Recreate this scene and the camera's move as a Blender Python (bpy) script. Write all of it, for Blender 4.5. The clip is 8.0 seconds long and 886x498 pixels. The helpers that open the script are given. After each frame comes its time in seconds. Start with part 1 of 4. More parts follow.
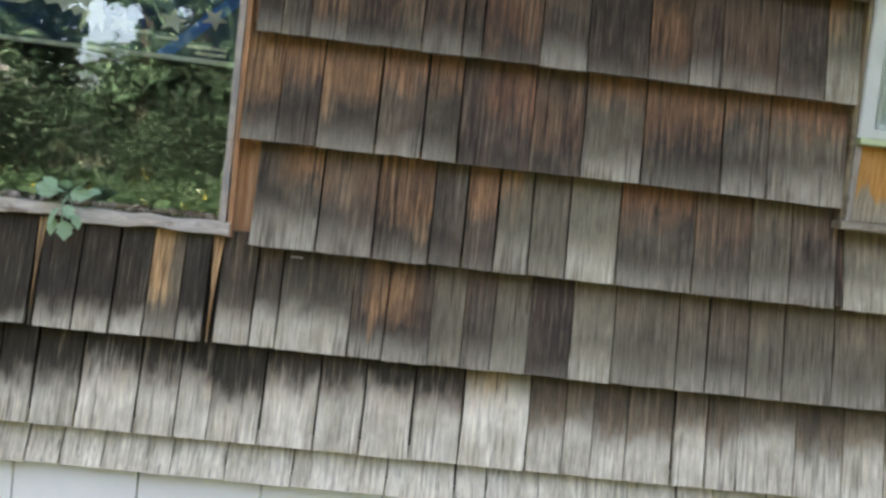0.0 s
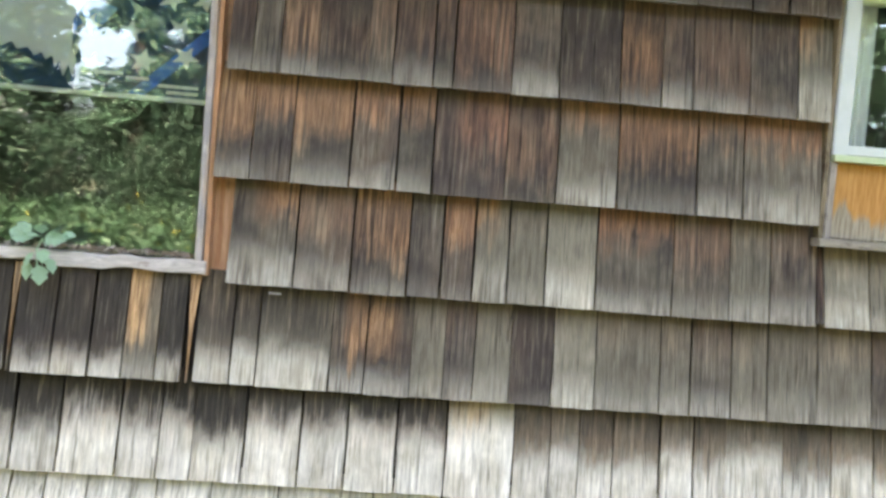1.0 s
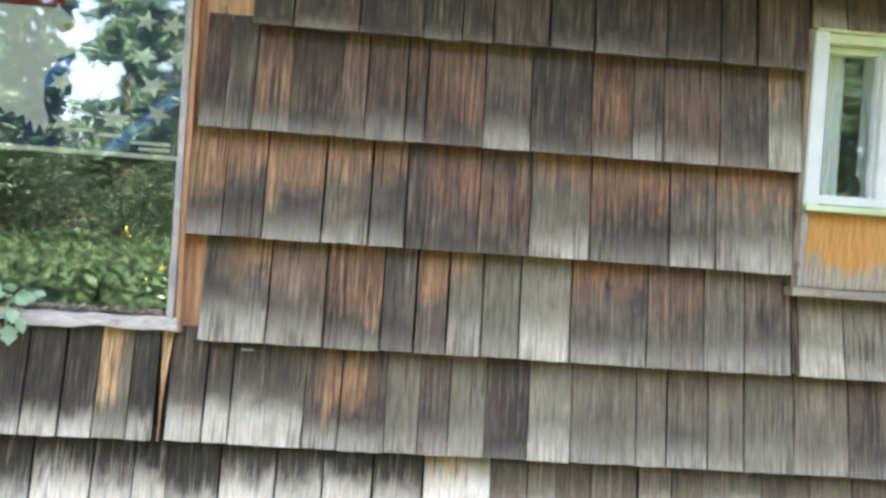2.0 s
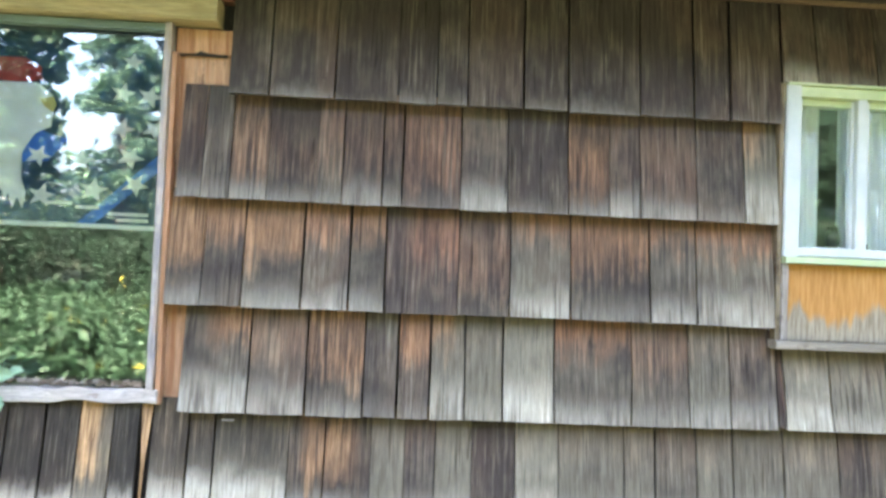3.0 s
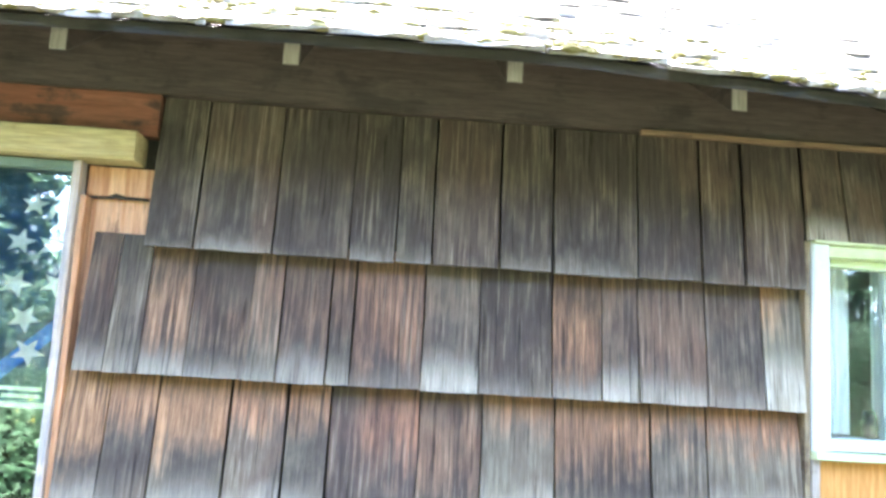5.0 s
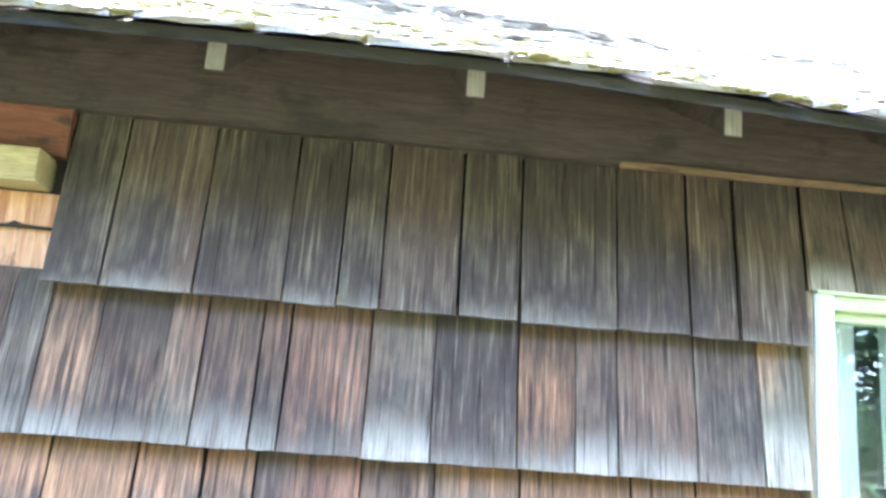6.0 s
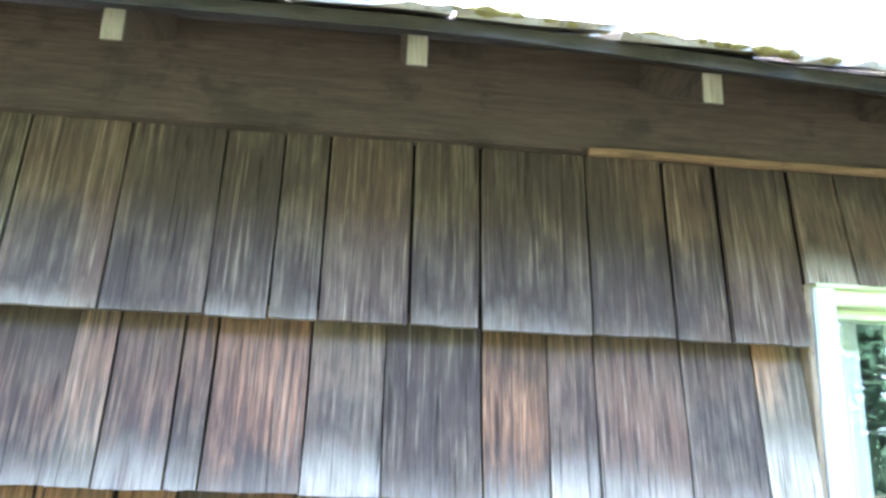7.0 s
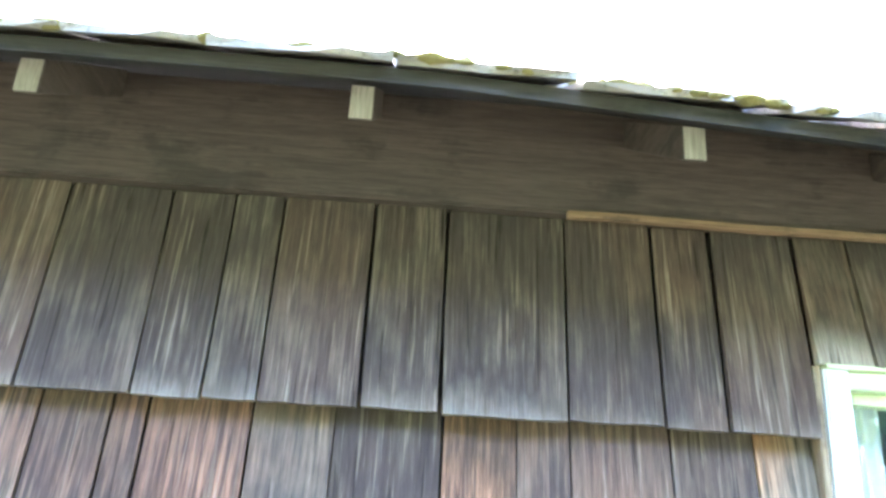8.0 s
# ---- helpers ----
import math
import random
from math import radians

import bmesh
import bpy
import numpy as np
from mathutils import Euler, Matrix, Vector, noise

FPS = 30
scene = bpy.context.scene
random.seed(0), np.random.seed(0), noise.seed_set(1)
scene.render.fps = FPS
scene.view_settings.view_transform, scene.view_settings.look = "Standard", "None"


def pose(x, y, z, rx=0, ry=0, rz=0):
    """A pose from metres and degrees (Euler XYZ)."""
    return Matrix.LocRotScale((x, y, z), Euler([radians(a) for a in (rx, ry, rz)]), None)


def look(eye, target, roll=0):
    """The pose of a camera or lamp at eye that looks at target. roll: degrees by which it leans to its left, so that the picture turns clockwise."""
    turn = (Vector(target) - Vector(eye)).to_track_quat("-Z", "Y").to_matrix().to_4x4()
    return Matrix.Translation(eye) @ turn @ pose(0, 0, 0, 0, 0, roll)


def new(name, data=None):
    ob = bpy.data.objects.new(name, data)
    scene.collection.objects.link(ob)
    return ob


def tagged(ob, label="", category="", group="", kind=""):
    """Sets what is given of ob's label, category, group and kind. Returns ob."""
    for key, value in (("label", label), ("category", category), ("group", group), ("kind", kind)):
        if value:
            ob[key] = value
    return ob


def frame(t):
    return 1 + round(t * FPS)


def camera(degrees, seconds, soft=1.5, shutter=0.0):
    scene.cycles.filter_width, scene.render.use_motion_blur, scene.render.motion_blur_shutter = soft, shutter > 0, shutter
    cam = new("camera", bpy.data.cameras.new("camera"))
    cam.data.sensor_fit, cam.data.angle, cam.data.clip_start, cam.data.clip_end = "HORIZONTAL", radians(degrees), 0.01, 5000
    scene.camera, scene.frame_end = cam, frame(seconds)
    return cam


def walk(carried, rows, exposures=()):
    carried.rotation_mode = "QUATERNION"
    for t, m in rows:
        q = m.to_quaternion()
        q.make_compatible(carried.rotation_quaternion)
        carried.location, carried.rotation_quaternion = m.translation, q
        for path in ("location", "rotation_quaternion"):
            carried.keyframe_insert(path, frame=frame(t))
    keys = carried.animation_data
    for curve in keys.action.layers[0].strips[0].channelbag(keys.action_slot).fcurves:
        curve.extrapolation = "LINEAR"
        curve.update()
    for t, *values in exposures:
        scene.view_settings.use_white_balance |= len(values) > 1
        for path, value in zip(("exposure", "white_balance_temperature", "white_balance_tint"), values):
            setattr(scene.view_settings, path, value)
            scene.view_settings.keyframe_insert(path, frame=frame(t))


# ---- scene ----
cam = camera(57.0, 8.0, soft=3.0)
PATH = [
    (0, (-0.129, -0.045, 1.411), (-0.02, 1.949, 1.294), 6.5),
    (0.5, (-0.065, -0.042, 1.465), (0.045, 1.953, 1.37), 4.8),
    (1, (-0.078, -0.038, 1.464), (0.029, 1.957, 1.375), 4.6),
    (1.5, (-0.05, -0.036, 1.499), (0.066, 1.959, 1.425), 4.7),
    (3, (0.008, -0.032, 1.6), (0.128, 1.963, 1.669), 2.4),
    (3.5, (0.099, 0.003, 1.656), (0.253, 1.996, 1.731), 4.0),
    (4, (0.09, 0.133, 1.716), (0.255, 2.121, 1.854), 4.1),
    (4.5, (0.076, 0.221, 1.738), (0.25, 2.207, 1.895), 4.8),
    (5, (0.095, 0.296, 1.836), (0.215, 2.275, 2.102), 3.4),
    (6.5, (0.206, 0.639, 1.835), (0.371, 2.575, 2.308), 4.5),
    (7, (0.238, 0.721, 1.8), (0.434, 2.637, 2.34), 2.0),
    (7.5, (0.283, 0.768, 1.822), (0.47, 2.663, 2.435), 1.9),
    (8, (0.362, 0.833, 1.849), (0.461, 2.707, 2.54), 3.2),
]
EXPOSURES = [(0.0, 3.85, 8500, 13), (0.5, 4.30, 8500, 13), (1.5, 4.62, 8300, 13), (3.0, 5.05, 7400, 13), (4.5, 5.40, 6800, 12), (5.0, 5.78, 6400, 12), (6.5, 6.10, 6000, 13), (8.0, 6.35, 5900, 13)]
walk(cam, [(t, look(eye, target, roll)) for t, eye, target, roll in PATH], EXPOSURES)



# ---- light ----
def sky_world():
    w = bpy.data.worlds.new("sky")
    scene.world = w
    w.use_nodes = True
    nt = w.node_tree
    sky = nt.nodes.new("ShaderNodeTexSky")
    sky.sky_type, sky.sun_disc = "NISHITA", False
    sky.sun_elevation, sky.sun_rotation = radians(SUN_UP), radians(SUN_TURN)
    sky.air_density, sky.dust_density = 0.6, 7.0
    bg = nt.nodes["Background"]
    bg.inputs["Strength"].default_value = 0.15
    nt.links.new(sky.outputs[0], bg.inputs["Color"])


SUN_UP, SUN_TURN = 42.0, -15.0
sky_world()
sun = new("sun", bpy.data.lights.new("sun", "SUN"))
sun.data.energy, sun.data.angle, sun.data.color = 4.0, radians(0.53), (1.0, 0.95, 0.87)
a, e = radians(SUN_TURN), radians(SUN_UP)
sun.matrix_world = look((6 * math.sin(a) * math.cos(e), 6 * math.cos(a) * math.cos(e), 6 * math.sin(e)), (0, 0, 0))

# ---- materials ----


class Nodes:
    """A material's node tree, with short calls for the nodes used here."""

    def __init__(self, name, rough=0.8):
        self.mat = bpy.data.materials.new(name)
        self.mat.use_nodes = True
        self.nt = self.mat.node_tree
        self.out = self.nt.nodes["Material Output"]
        self.bsdf = self.nt.nodes["Principled BSDF"]
        self.bsdf.inputs["Roughness"].default_value = rough
        self.bsdf.inputs["Specular IOR Level"].default_value = 0.25

    def node(self, kind, **inputs):
        n = self.nt.nodes.new(kind)
        for k, v in inputs.items():
            self.put(n.inputs[k.replace("_", " ")], v)
        return n

    def put(self, socket, v):
        if isinstance(v, bpy.types.NodeSocket):
            self.nt.links.new(v, socket)
        else:
            socket.default_value = v

    def math(self, op, a, b=0.0, clamp=False):
        n = self.nt.nodes.new("ShaderNodeMath")
        n.operation, n.use_clamp = op, clamp
        self.put(n.inputs[0], a)
        self.put(n.inputs[1], b)
        return n.outputs[0]

    def place(self, scale, shift=None):
        """World place, stretched by scale; shift adds a different offset for every object."""
        g = self.nt.nodes.new("ShaderNodeNewGeometry").outputs["Position"]
        m = self.nt.nodes.new("ShaderNodeVectorMath")
        m.operation = "MULTIPLY"
        self.put(m.inputs[0], g)
        m.inputs[1].default_value = scale
        out = m.outputs[0]
        if shift is not None:
            s = self.nt.nodes.new("ShaderNodeVectorMath")
            s.operation = "ADD"
            self.put(s.inputs[0], out)
            c = self.node("ShaderNodeCombineXYZ", X=shift, Y=shift, Z=shift)
            self.put(s.inputs[1], c.outputs[0])
            out = s.outputs[0]
        return out

    def noise(self, vector, detail=3.0, rough=0.55, scale=1.0):
        n = self.node("ShaderNodeTexNoise", Scale=scale, Detail=detail, Roughness=rough)
        self.put(n.inputs["Vector"], vector)
        return n.outputs["Fac"]

    def ramp(self, v, lo, hi, a=0.0, b=1.0):
        n = self.nt.nodes.new("ShaderNodeMapRange")
        n.interpolation_type = "SMOOTHSTEP"
        for i, x in enumerate((v, lo, hi, a, b)):
            self.put(n.inputs[i], x)
        return n.outputs[0]

    def mix(self, f, a, b, mode="MIX"):
        n = self.nt.nodes.new("ShaderNodeMix")
        n.data_type, n.blend_type = "RGBA", mode
        self.put(n.inputs[0], f)
        for i, c in ((6, a), (7, b)):
            self.put(n.inputs[i], (*c, 1.0) if isinstance(c, tuple) else c)
        return n.outputs[2]

    def random(self):
        return self.nt.nodes.new("ShaderNodeObjectInfo").outputs["Random"]

    def finish(self, color, height=None, strength=0.4, distance=0.004):
        self.put(self.bsdf.inputs["Base Color"], (*color, 1.0) if isinstance(color, tuple) else color)
        if height is not None:
            b = self.node("ShaderNodeBump", Strength=strength, Distance=distance)
            self.put(b.inputs["Height"], height)
            self.put(self.bsdf.inputs["Normal"], b.outputs[0])
        return self.mat


def shingle_material():
    """Weathered cedar. Each shingle carries its own weathering: tone of the bare wood, warm heartwood left at the top
    (how much, how far down, how yellow, on which side), black at the top (mildew, and painted shade of the butt above)
    and bleaching at the butt (how much, how far)."""
    n = Nodes("weathered_cedar", 0.88)

    def own(name):
        a = n.nt.nodes.new("ShaderNodeAttribute")
        a.attribute_type, a.attribute_name = "OBJECT", name
        return a.outputs["Fac"]

    def swing(v, amount):
        return n.math("MULTIPLY", n.math("SUBTRACT", v, 0.5), amount)

    def plus(*vs):
        out = vs[0]
        for v in vs[1:]:
            out = n.math("ADD", out, v)
        return out

    def times(*vs):
        out = vs[0]
        for v in vs[1:]:
            out = n.math("MULTIPLY", out, v)
        return out

    rnd = n.random()
    shift = n.math("MULTIPLY", rnd, 57.0)
    local = n.node("ShaderNodeSeparateXYZ", Vector=n.nt.nodes.new("ShaderNodeTexCoord").outputs["Object"])
    across, up = local.outputs[0], local.outputs[2]
    grain = n.noise(n.place((430, 90, 9), shift), 5, 0.7)
    fibre = n.noise(n.place((125, 24, 1.9), shift), 4, 0.62)
    line = n.noise(n.place((170, 34, 0.75), shift), 3, 0.6)
    blotch = n.noise(n.place((19, 7, 11), shift), 5, 0.6)
    patch = n.noise(n.place((9, 4, 5), shift), 3, 0.5)
    streak = plus(0.5, times(n.math("SUBTRACT", fibre, 0.5), n.ramp(n.noise(n.place((14, 5, 6), plus(shift, 3.7)), 2, 0.5), 0.36, 0.64, 0.3, 1.35)))
    # bare wood
    tone = plus(own("tone"), swing(blotch, 0.62), swing(streak, 0.50), swing(patch, 0.45))
    base = n.mix(n.ramp(tone, 0.0, 0.5), (0.050, 0.039, 0.034), (0.150, 0.134, 0.098))
    base = n.mix(n.ramp(tone, 0.5, 1.05), base, (0.36, 0.33, 0.25))
    hue = n.math("FRACT", n.math("MULTIPLY", rnd, 7.31))
    base = n.mix(times(n.ramp(patch, 0.38, 0.62), n.ramp(hue, 0.0, 1.0, 0.15, 0.65), n.ramp(tone, 0.55, 0.15, 0.15, 1.0)), base, (0.098, 0.062, 0.045))
    base = n.mix(times(n.ramp(line, 0.55, 0.64), n.ramp(patch, 0.38, 0.60, 0.06, 0.30)), base, (0.34, 0.30, 0.22))
    # bleached butt
    rim = plus(up, swing(blotch, 0.42), swing(streak, 0.42), swing(patch, 0.25))
    high = own("pale_high")
    p = times(own("pale"), n.ramp(rim, plus(high, 0.13), plus(high, -0.17)), n.ramp(streak, 0.30, 0.56, 0.5, 1.0))
    col = n.mix(p, base, n.mix(n.ramp(blotch, 0.3, 0.7), (0.48, 0.435, 0.34), (0.72, 0.68, 0.585)))
    # heartwood
    low = own("warm_low")
    side = n.ramp(times(own("warm_side"), n.math("SUBTRACT", 0.5, across)), -0.05, 0.32, 1.0, 0.15)
    w = times(own("warm"), side, n.ramp(plus(up, swing(blotch, 0.75), swing(streak, 0.38)), plus(low, -0.13), plus(low, 0.20)),
              n.ramp(streak, 0.36, 0.55, 0.55, 1.0), n.ramp(patch, 0.33, 0.55, 0.55, 1.0))
    yellow = own("warm_hue")
    deep = n.mix(yellow, (0.100, 0.047, 0.032), (0.25, 0.130, 0.058))
    bright = n.mix(yellow, (0.235, 0.112, 0.066), (0.56, 0.35, 0.18))
    col = n.mix(w, col, n.mix(n.ramp(plus(streak, swing(grain, 0.4)), 0.36, 0.66), deep, bright))
    # mildew, and on the upper rows shade under the butt above, painted black
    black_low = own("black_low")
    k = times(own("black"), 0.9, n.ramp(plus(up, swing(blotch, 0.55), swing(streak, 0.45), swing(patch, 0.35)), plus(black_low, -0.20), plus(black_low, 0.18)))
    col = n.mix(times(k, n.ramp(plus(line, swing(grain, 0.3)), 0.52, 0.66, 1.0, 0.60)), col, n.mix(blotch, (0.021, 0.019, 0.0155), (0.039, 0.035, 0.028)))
    crack = n.ramp(n.noise(n.place((150, 30, 1.7), shift), 2, 0.5), 0.31, 0.36, 0.45, 1.0)
    shade = times(n.ramp(grain, 0.28, 0.72, 0.74, 1.26), n.ramp(streak, 0.3, 0.7, 0.82, 1.16), n.ramp(hue, 0.0, 1.0, 0.9, 1.1), crack)
    c = n.node("ShaderNodeCombineColor", Red=shade, Green=shade, Blue=shade)
    col = n.mix(1.0, col, c.outputs[0], "MULTIPLY")
    return n.finish(col, plus(times(grain, 0.5), times(crack, 0.6), times(streak, 0.4)), 0.6, 0.003)


def wood(name, c1, c2, c3, along="z", rough=0.8, cover=0.5, bump=0.5):
    """Sawn wood: grain of c1 and c2 along an axis, with blotches of c3 over it."""
    n = Nodes(name, rough)
    k = {"x": (3, 60, 60), "y": (60, 3, 60), "z": (60, 60, 3)}[along]
    fine = tuple(v * 5 for v in k)
    shift = n.math("MULTIPLY", n.random(), 31.0)
    g1, g2 = n.noise(n.place(k, shift), 4, 0.6), n.noise(n.place(fine, shift), 4, 0.7)
    b = n.noise(n.place((9, 9, 9), shift), 5, 0.65)
    col = n.mix(n.ramp(g1, 0.3, 0.7), c1, c2)
    col = n.mix(n.ramp(n.math("ADD", b, n.math("MULTIPLY", n.math("SUBTRACT", g1, 0.5), 0.7)), cover, cover + 0.18), col, c3)
    t = n.ramp(g2, 0.25, 0.75, 0.7, 1.25)
    c = n.node("ShaderNodeCombineColor", Red=t, Green=t, Blue=t)
    return n.finish(n.mix(1.0, col, c.outputs[0], "MULTIPLY"), n.math("ADD", g1, g2), bump, 0.002)


def mottled(name, c1, c2, c3, size=8.0, rough=0.8, cover=0.55, bump=0.3):
    """Paint, stone, cloth or soil: two tones at a large scale, a third in spots."""
    n = Nodes(name, rough)
    a, b = n.noise(n.place((size, size, size)), 5, 0.6), n.noise(n.place((size * 9, size * 9, size * 9)), 4, 0.65)
    col = n.mix(n.ramp(a, 0.3, 0.7), c1, c2)
    col = n.mix(n.ramp(b, cover, cover + 0.15), col, c3)
    return n.finish(col, b, bump, 0.003)


def leaf_material(name, c1, c2, c3):
    n = Nodes(name, 0.55)
    r = n.nt.nodes.new("ShaderNodeNewGeometry").outputs["Random Per Island"]
    big = n.noise(n.place((0.7, 0.7, 0.7)), 3, 0.6)
    col = n.mix(r, c1, c2)
    col = n.mix(n.ramp(big, 0.45, 0.7), col, c3)
    n.finish(col)
    n.bsdf.inputs["Transmission Weight"].default_value = 0.0
    back = n.node("ShaderNodeBsdfTranslucent", Color=col)
    m = n.node("ShaderNodeMixShader", Fac=0.35)
    n.put(m.inputs[1], n.bsdf.outputs[0])
    n.put(m.inputs[2], back.outputs[0])
    n.put(n.out.inputs[0], m.outputs[0])
    return n.mat


def glass_material(name, ior, tint=(1, 1, 1)):
    """A thin pane: clear, with the gloss of its two faces."""
    n = Nodes(name)
    f = n.node("ShaderNodeFresnel", IOR=ior)
    clear = n.node("ShaderNodeBsdfTransparent", Color=(*tint, 1.0))
    smear = n.noise(n.place((2.5, 2.5, 2.5)), 3, 0.5)
    gloss = n.node("ShaderNodeBsdfGlossy", Roughness=0.0, Color=(0.90, 1.0, 0.99, 1.0))
    b = n.node("ShaderNodeBump", Strength=0.004, Distance=0.01)
    n.put(b.inputs["Height"], smear)
    n.put(gloss.inputs["Normal"], b.outputs[0])
    m = n.node("ShaderNodeMixShader", Fac=f.outputs[0])
    n.put(m.inputs[1], clear.outputs[0])
    n.put(m.inputs[2], gloss.outputs[0])
    n.put(n.out.inputs[0], m.outputs[0])
    return n.mat


def panel_material():
    """Bare plywood, still orange above, greyed by water below with a scalloped edge."""
    n = Nodes("bare_orange_plywood", 0.8)
    z = n.node("ShaderNodeSeparateXYZ", Vector=n.place((1, 1, 1))).outputs[2]
    a, b = n.noise(n.place((22, 5, 3)), 3, 0.5), n.noise(n.place((130, 40, 12)), 4, 0.65)
    h = n.math("ADD", z, n.math("ADD", n.math("MULTIPLY", n.math("SUBTRACT", a, 0.5), 0.20), n.math("MULTIPLY", n.math("SUBTRACT", b, 0.5), 0.05)))
    orange = n.mix(n.ramp(b, 0.3, 0.7), (0.36, 0.165, 0.045), (0.50, 0.26, 0.085))
    grey = n.mix(n.ramp(b, 0.3, 0.7), (0.20, 0.165, 0.115), (0.38, 0.33, 0.25))
    return n.finish(n.mix(n.ramp(h, 1.530, 1.568), grey, orange), b, 0.4, 0.002)


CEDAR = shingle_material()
RAW = wood("raw_orange_wood", (0.40, 0.185, 0.09), (0.60, 0.36, 0.215), (0.24, 0.13, 0.08), cover=0.58)
RAW_PANEL = panel_material()
GREY_WOOD = wood("grey_weathered_wood", (0.23, 0.20, 0.17), (0.34, 0.305, 0.265), (0.13, 0.10, 0.09), cover=0.6)
GREY_SILL = wood("grey_weathered_sill", (0.40, 0.365, 0.34), (0.60, 0.56, 0.525), (0.24, 0.18, 0.15), "x", cover=0.58)
JAMB_WOOD = wood("half_greyed_wood", (0.38, 0.29, 0.23), (0.44, 0.41, 0.385), (0.29, 0.27, 0.265), cover=0.45)
LEDGE_WOOD = wood("tan_grey_ledge_wood", (0.20, 0.175, 0.14), (0.31, 0.275, 0.225), (0.12, 0.09, 0.07), "x", cover=0.56)
TAN_TRIM = wood("tan_trim_wood", (0.22, 0.17, 0.11), (0.30, 0.25, 0.17), (0.12, 0.09, 0.06), "z")
LUMBER = wood("pale_yellow_lumber", (0.40, 0.33, 0.17), (0.47, 0.40, 0.23), (0.31, 0.25, 0.13), "x", cover=0.62)
DARK_WOOD = wood("dark_stained_wood", (0.060, 0.047, 0.043), (0.080, 0.062, 0.056), (0.045, 0.037, 0.034), "x")
DECK = wood("black_stained_deck", (0.030, 0.028, 0.025), (0.048, 0.044, 0.038), (0.02, 0.02, 0.018), "x")
RED_WOOD = wood("dark_red_board", (0.17, 0.065, 0.040), (0.22, 0.095, 0.06), (0.07, 0.040, 0.03), "x")
RAFTER = wood("aged_rafter_wood", (0.055, 0.044, 0.038), (0.085, 0.068, 0.058), (0.04, 0.033, 0.03), "y")
END_GRAIN = wood("pale_end_grain", (0.25, 0.235, 0.21), (0.33, 0.31, 0.28), (0.18, 0.16, 0.14))
BATTEN = wood("tan_batten_wood", (0.17, 0.11, 0.07), (0.24, 0.165, 0.105), (0.10, 0.07, 0.05), "x")
# Green paint with the shade under the header put into its colour.
SHADED_GREEN = mottled("shaded_green_paint", (0.11, 0.16, 0.14), (0.15, 0.21, 0.18), (0.09, 0.12, 0.10), 14, 0.6, 0.62)
WHITE = mottled("white_paint", (0.52, 0.57, 0.55), (0.60, 0.64, 0.62), (0.40, 0.43, 0.39), 14, 0.45, 0.62, 0.15)
GREEN_PAINT = mottled("pale_green_paint", (0.45, 0.55, 0.32), (0.55, 0.63, 0.42), (0.38, 0.44, 0.27), 14, 0.5, 0.62, 0.15)
SKIRT = mottled("white_foundation_paint", (0.86, 0.86, 0.83), (0.90, 0.90, 0.88), (0.70, 0.68, 0.63), 6, 0.8, 0.66)
ROOF = mottled("aged_grey_roofing", (0.20, 0.19, 0.17), (0.28, 0.265, 0.235), (0.13, 0.12, 0.10), 9, 0.9, 0.54, 0.6)
MOSS = mottled("yellow_green_moss", (0.13, 0.12, 0.045), (0.20, 0.175, 0.07), (0.22, 0.17, 0.085), 25, 0.95, 0.58, 0.8)
PAPER = mottled("dark_underlay", (0.022, 0.019, 0.017), (0.035, 0.028, 0.024), (0.05, 0.04, 0.03), 10)
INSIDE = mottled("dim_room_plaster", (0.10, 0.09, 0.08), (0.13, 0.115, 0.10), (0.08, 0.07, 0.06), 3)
CURTAIN = mottled("white_curtain_cloth", (0.72, 0.76, 0.76), (0.78, 0.81, 0.80), (0.66, 0.69, 0.69), 10, 0.9)
DARK_POT = mottled("dark_glazed_pot", (0.03, 0.03, 0.035), (0.05, 0.045, 0.045), (0.09, 0.08, 0.08), 30, 0.35)
NAVY = mottled("navy_cloth", (0.022, 0.060, 0.115), (0.030, 0.078, 0.145), (0.018, 0.045, 0.09), 14, 0.9)
BLUE = mottled("blue_cloth", (0.04, 0.17, 0.58), (0.05, 0.2, 0.64), (0.035, 0.14, 0.5), 14, 0.9)
CREAM = mottled("off_white_print", (0.80, 0.80, 0.75), (0.84, 0.84, 0.80), (0.62, 0.63, 0.58), 22, 0.9)
RED = mottled("red_print", (0.36, 0.03, 0.035), (0.45, 0.05, 0.05), (0.28, 0.02, 0.03), 20, 0.9)
YELLOW = mottled("ochre_print", (0.55, 0.42, 0.12), (0.6, 0.47, 0.16), (0.4, 0.3, 0.1), 20, 0.9)
PANE = glass_material("window_glass", 1.9)
PANE_SMALL = glass_material("small_window_glass", 1.6)
SOIL = mottled("dry_grassy_ground", (0.028, 0.030, 0.016), (0.042, 0.042, 0.024), (0.055, 0.05, 0.03), 1.5, 0.95, 0.56, 0.6)
WEED = leaf_material("weed_leaves", (0.012, 0.036, 0.017), (0.044, 0.086, 0.048), (0.018, 0.040, 0.020))
GOLD = leaf_material("yellow_flowers", (0.45, 0.34, 0.05), (0.30, 0.24, 0.05), (0.5, 0.4, 0.1))
WHITE_FLOWER = leaf_material("white_flowers", (0.6, 0.62, 0.5), (0.4, 0.45, 0.35), (0.6, 0.6, 0.55))
BUSH = leaf_material("bush_leaves", (0.011, 0.031, 0.019), (0.026, 0.054, 0.033), (0.018, 0.037, 0.025))
HEDGE = leaf_material("shrub_leaves", (0.007, 0.022, 0.013), (0.021, 0.042, 0.025), (0.012, 0.027, 0.017))
NEEDLE = leaf_material("spruce_needles", (0.028, 0.065, 0.042), (0.060, 0.115, 0.072), (0.045, 0.085, 0.06))
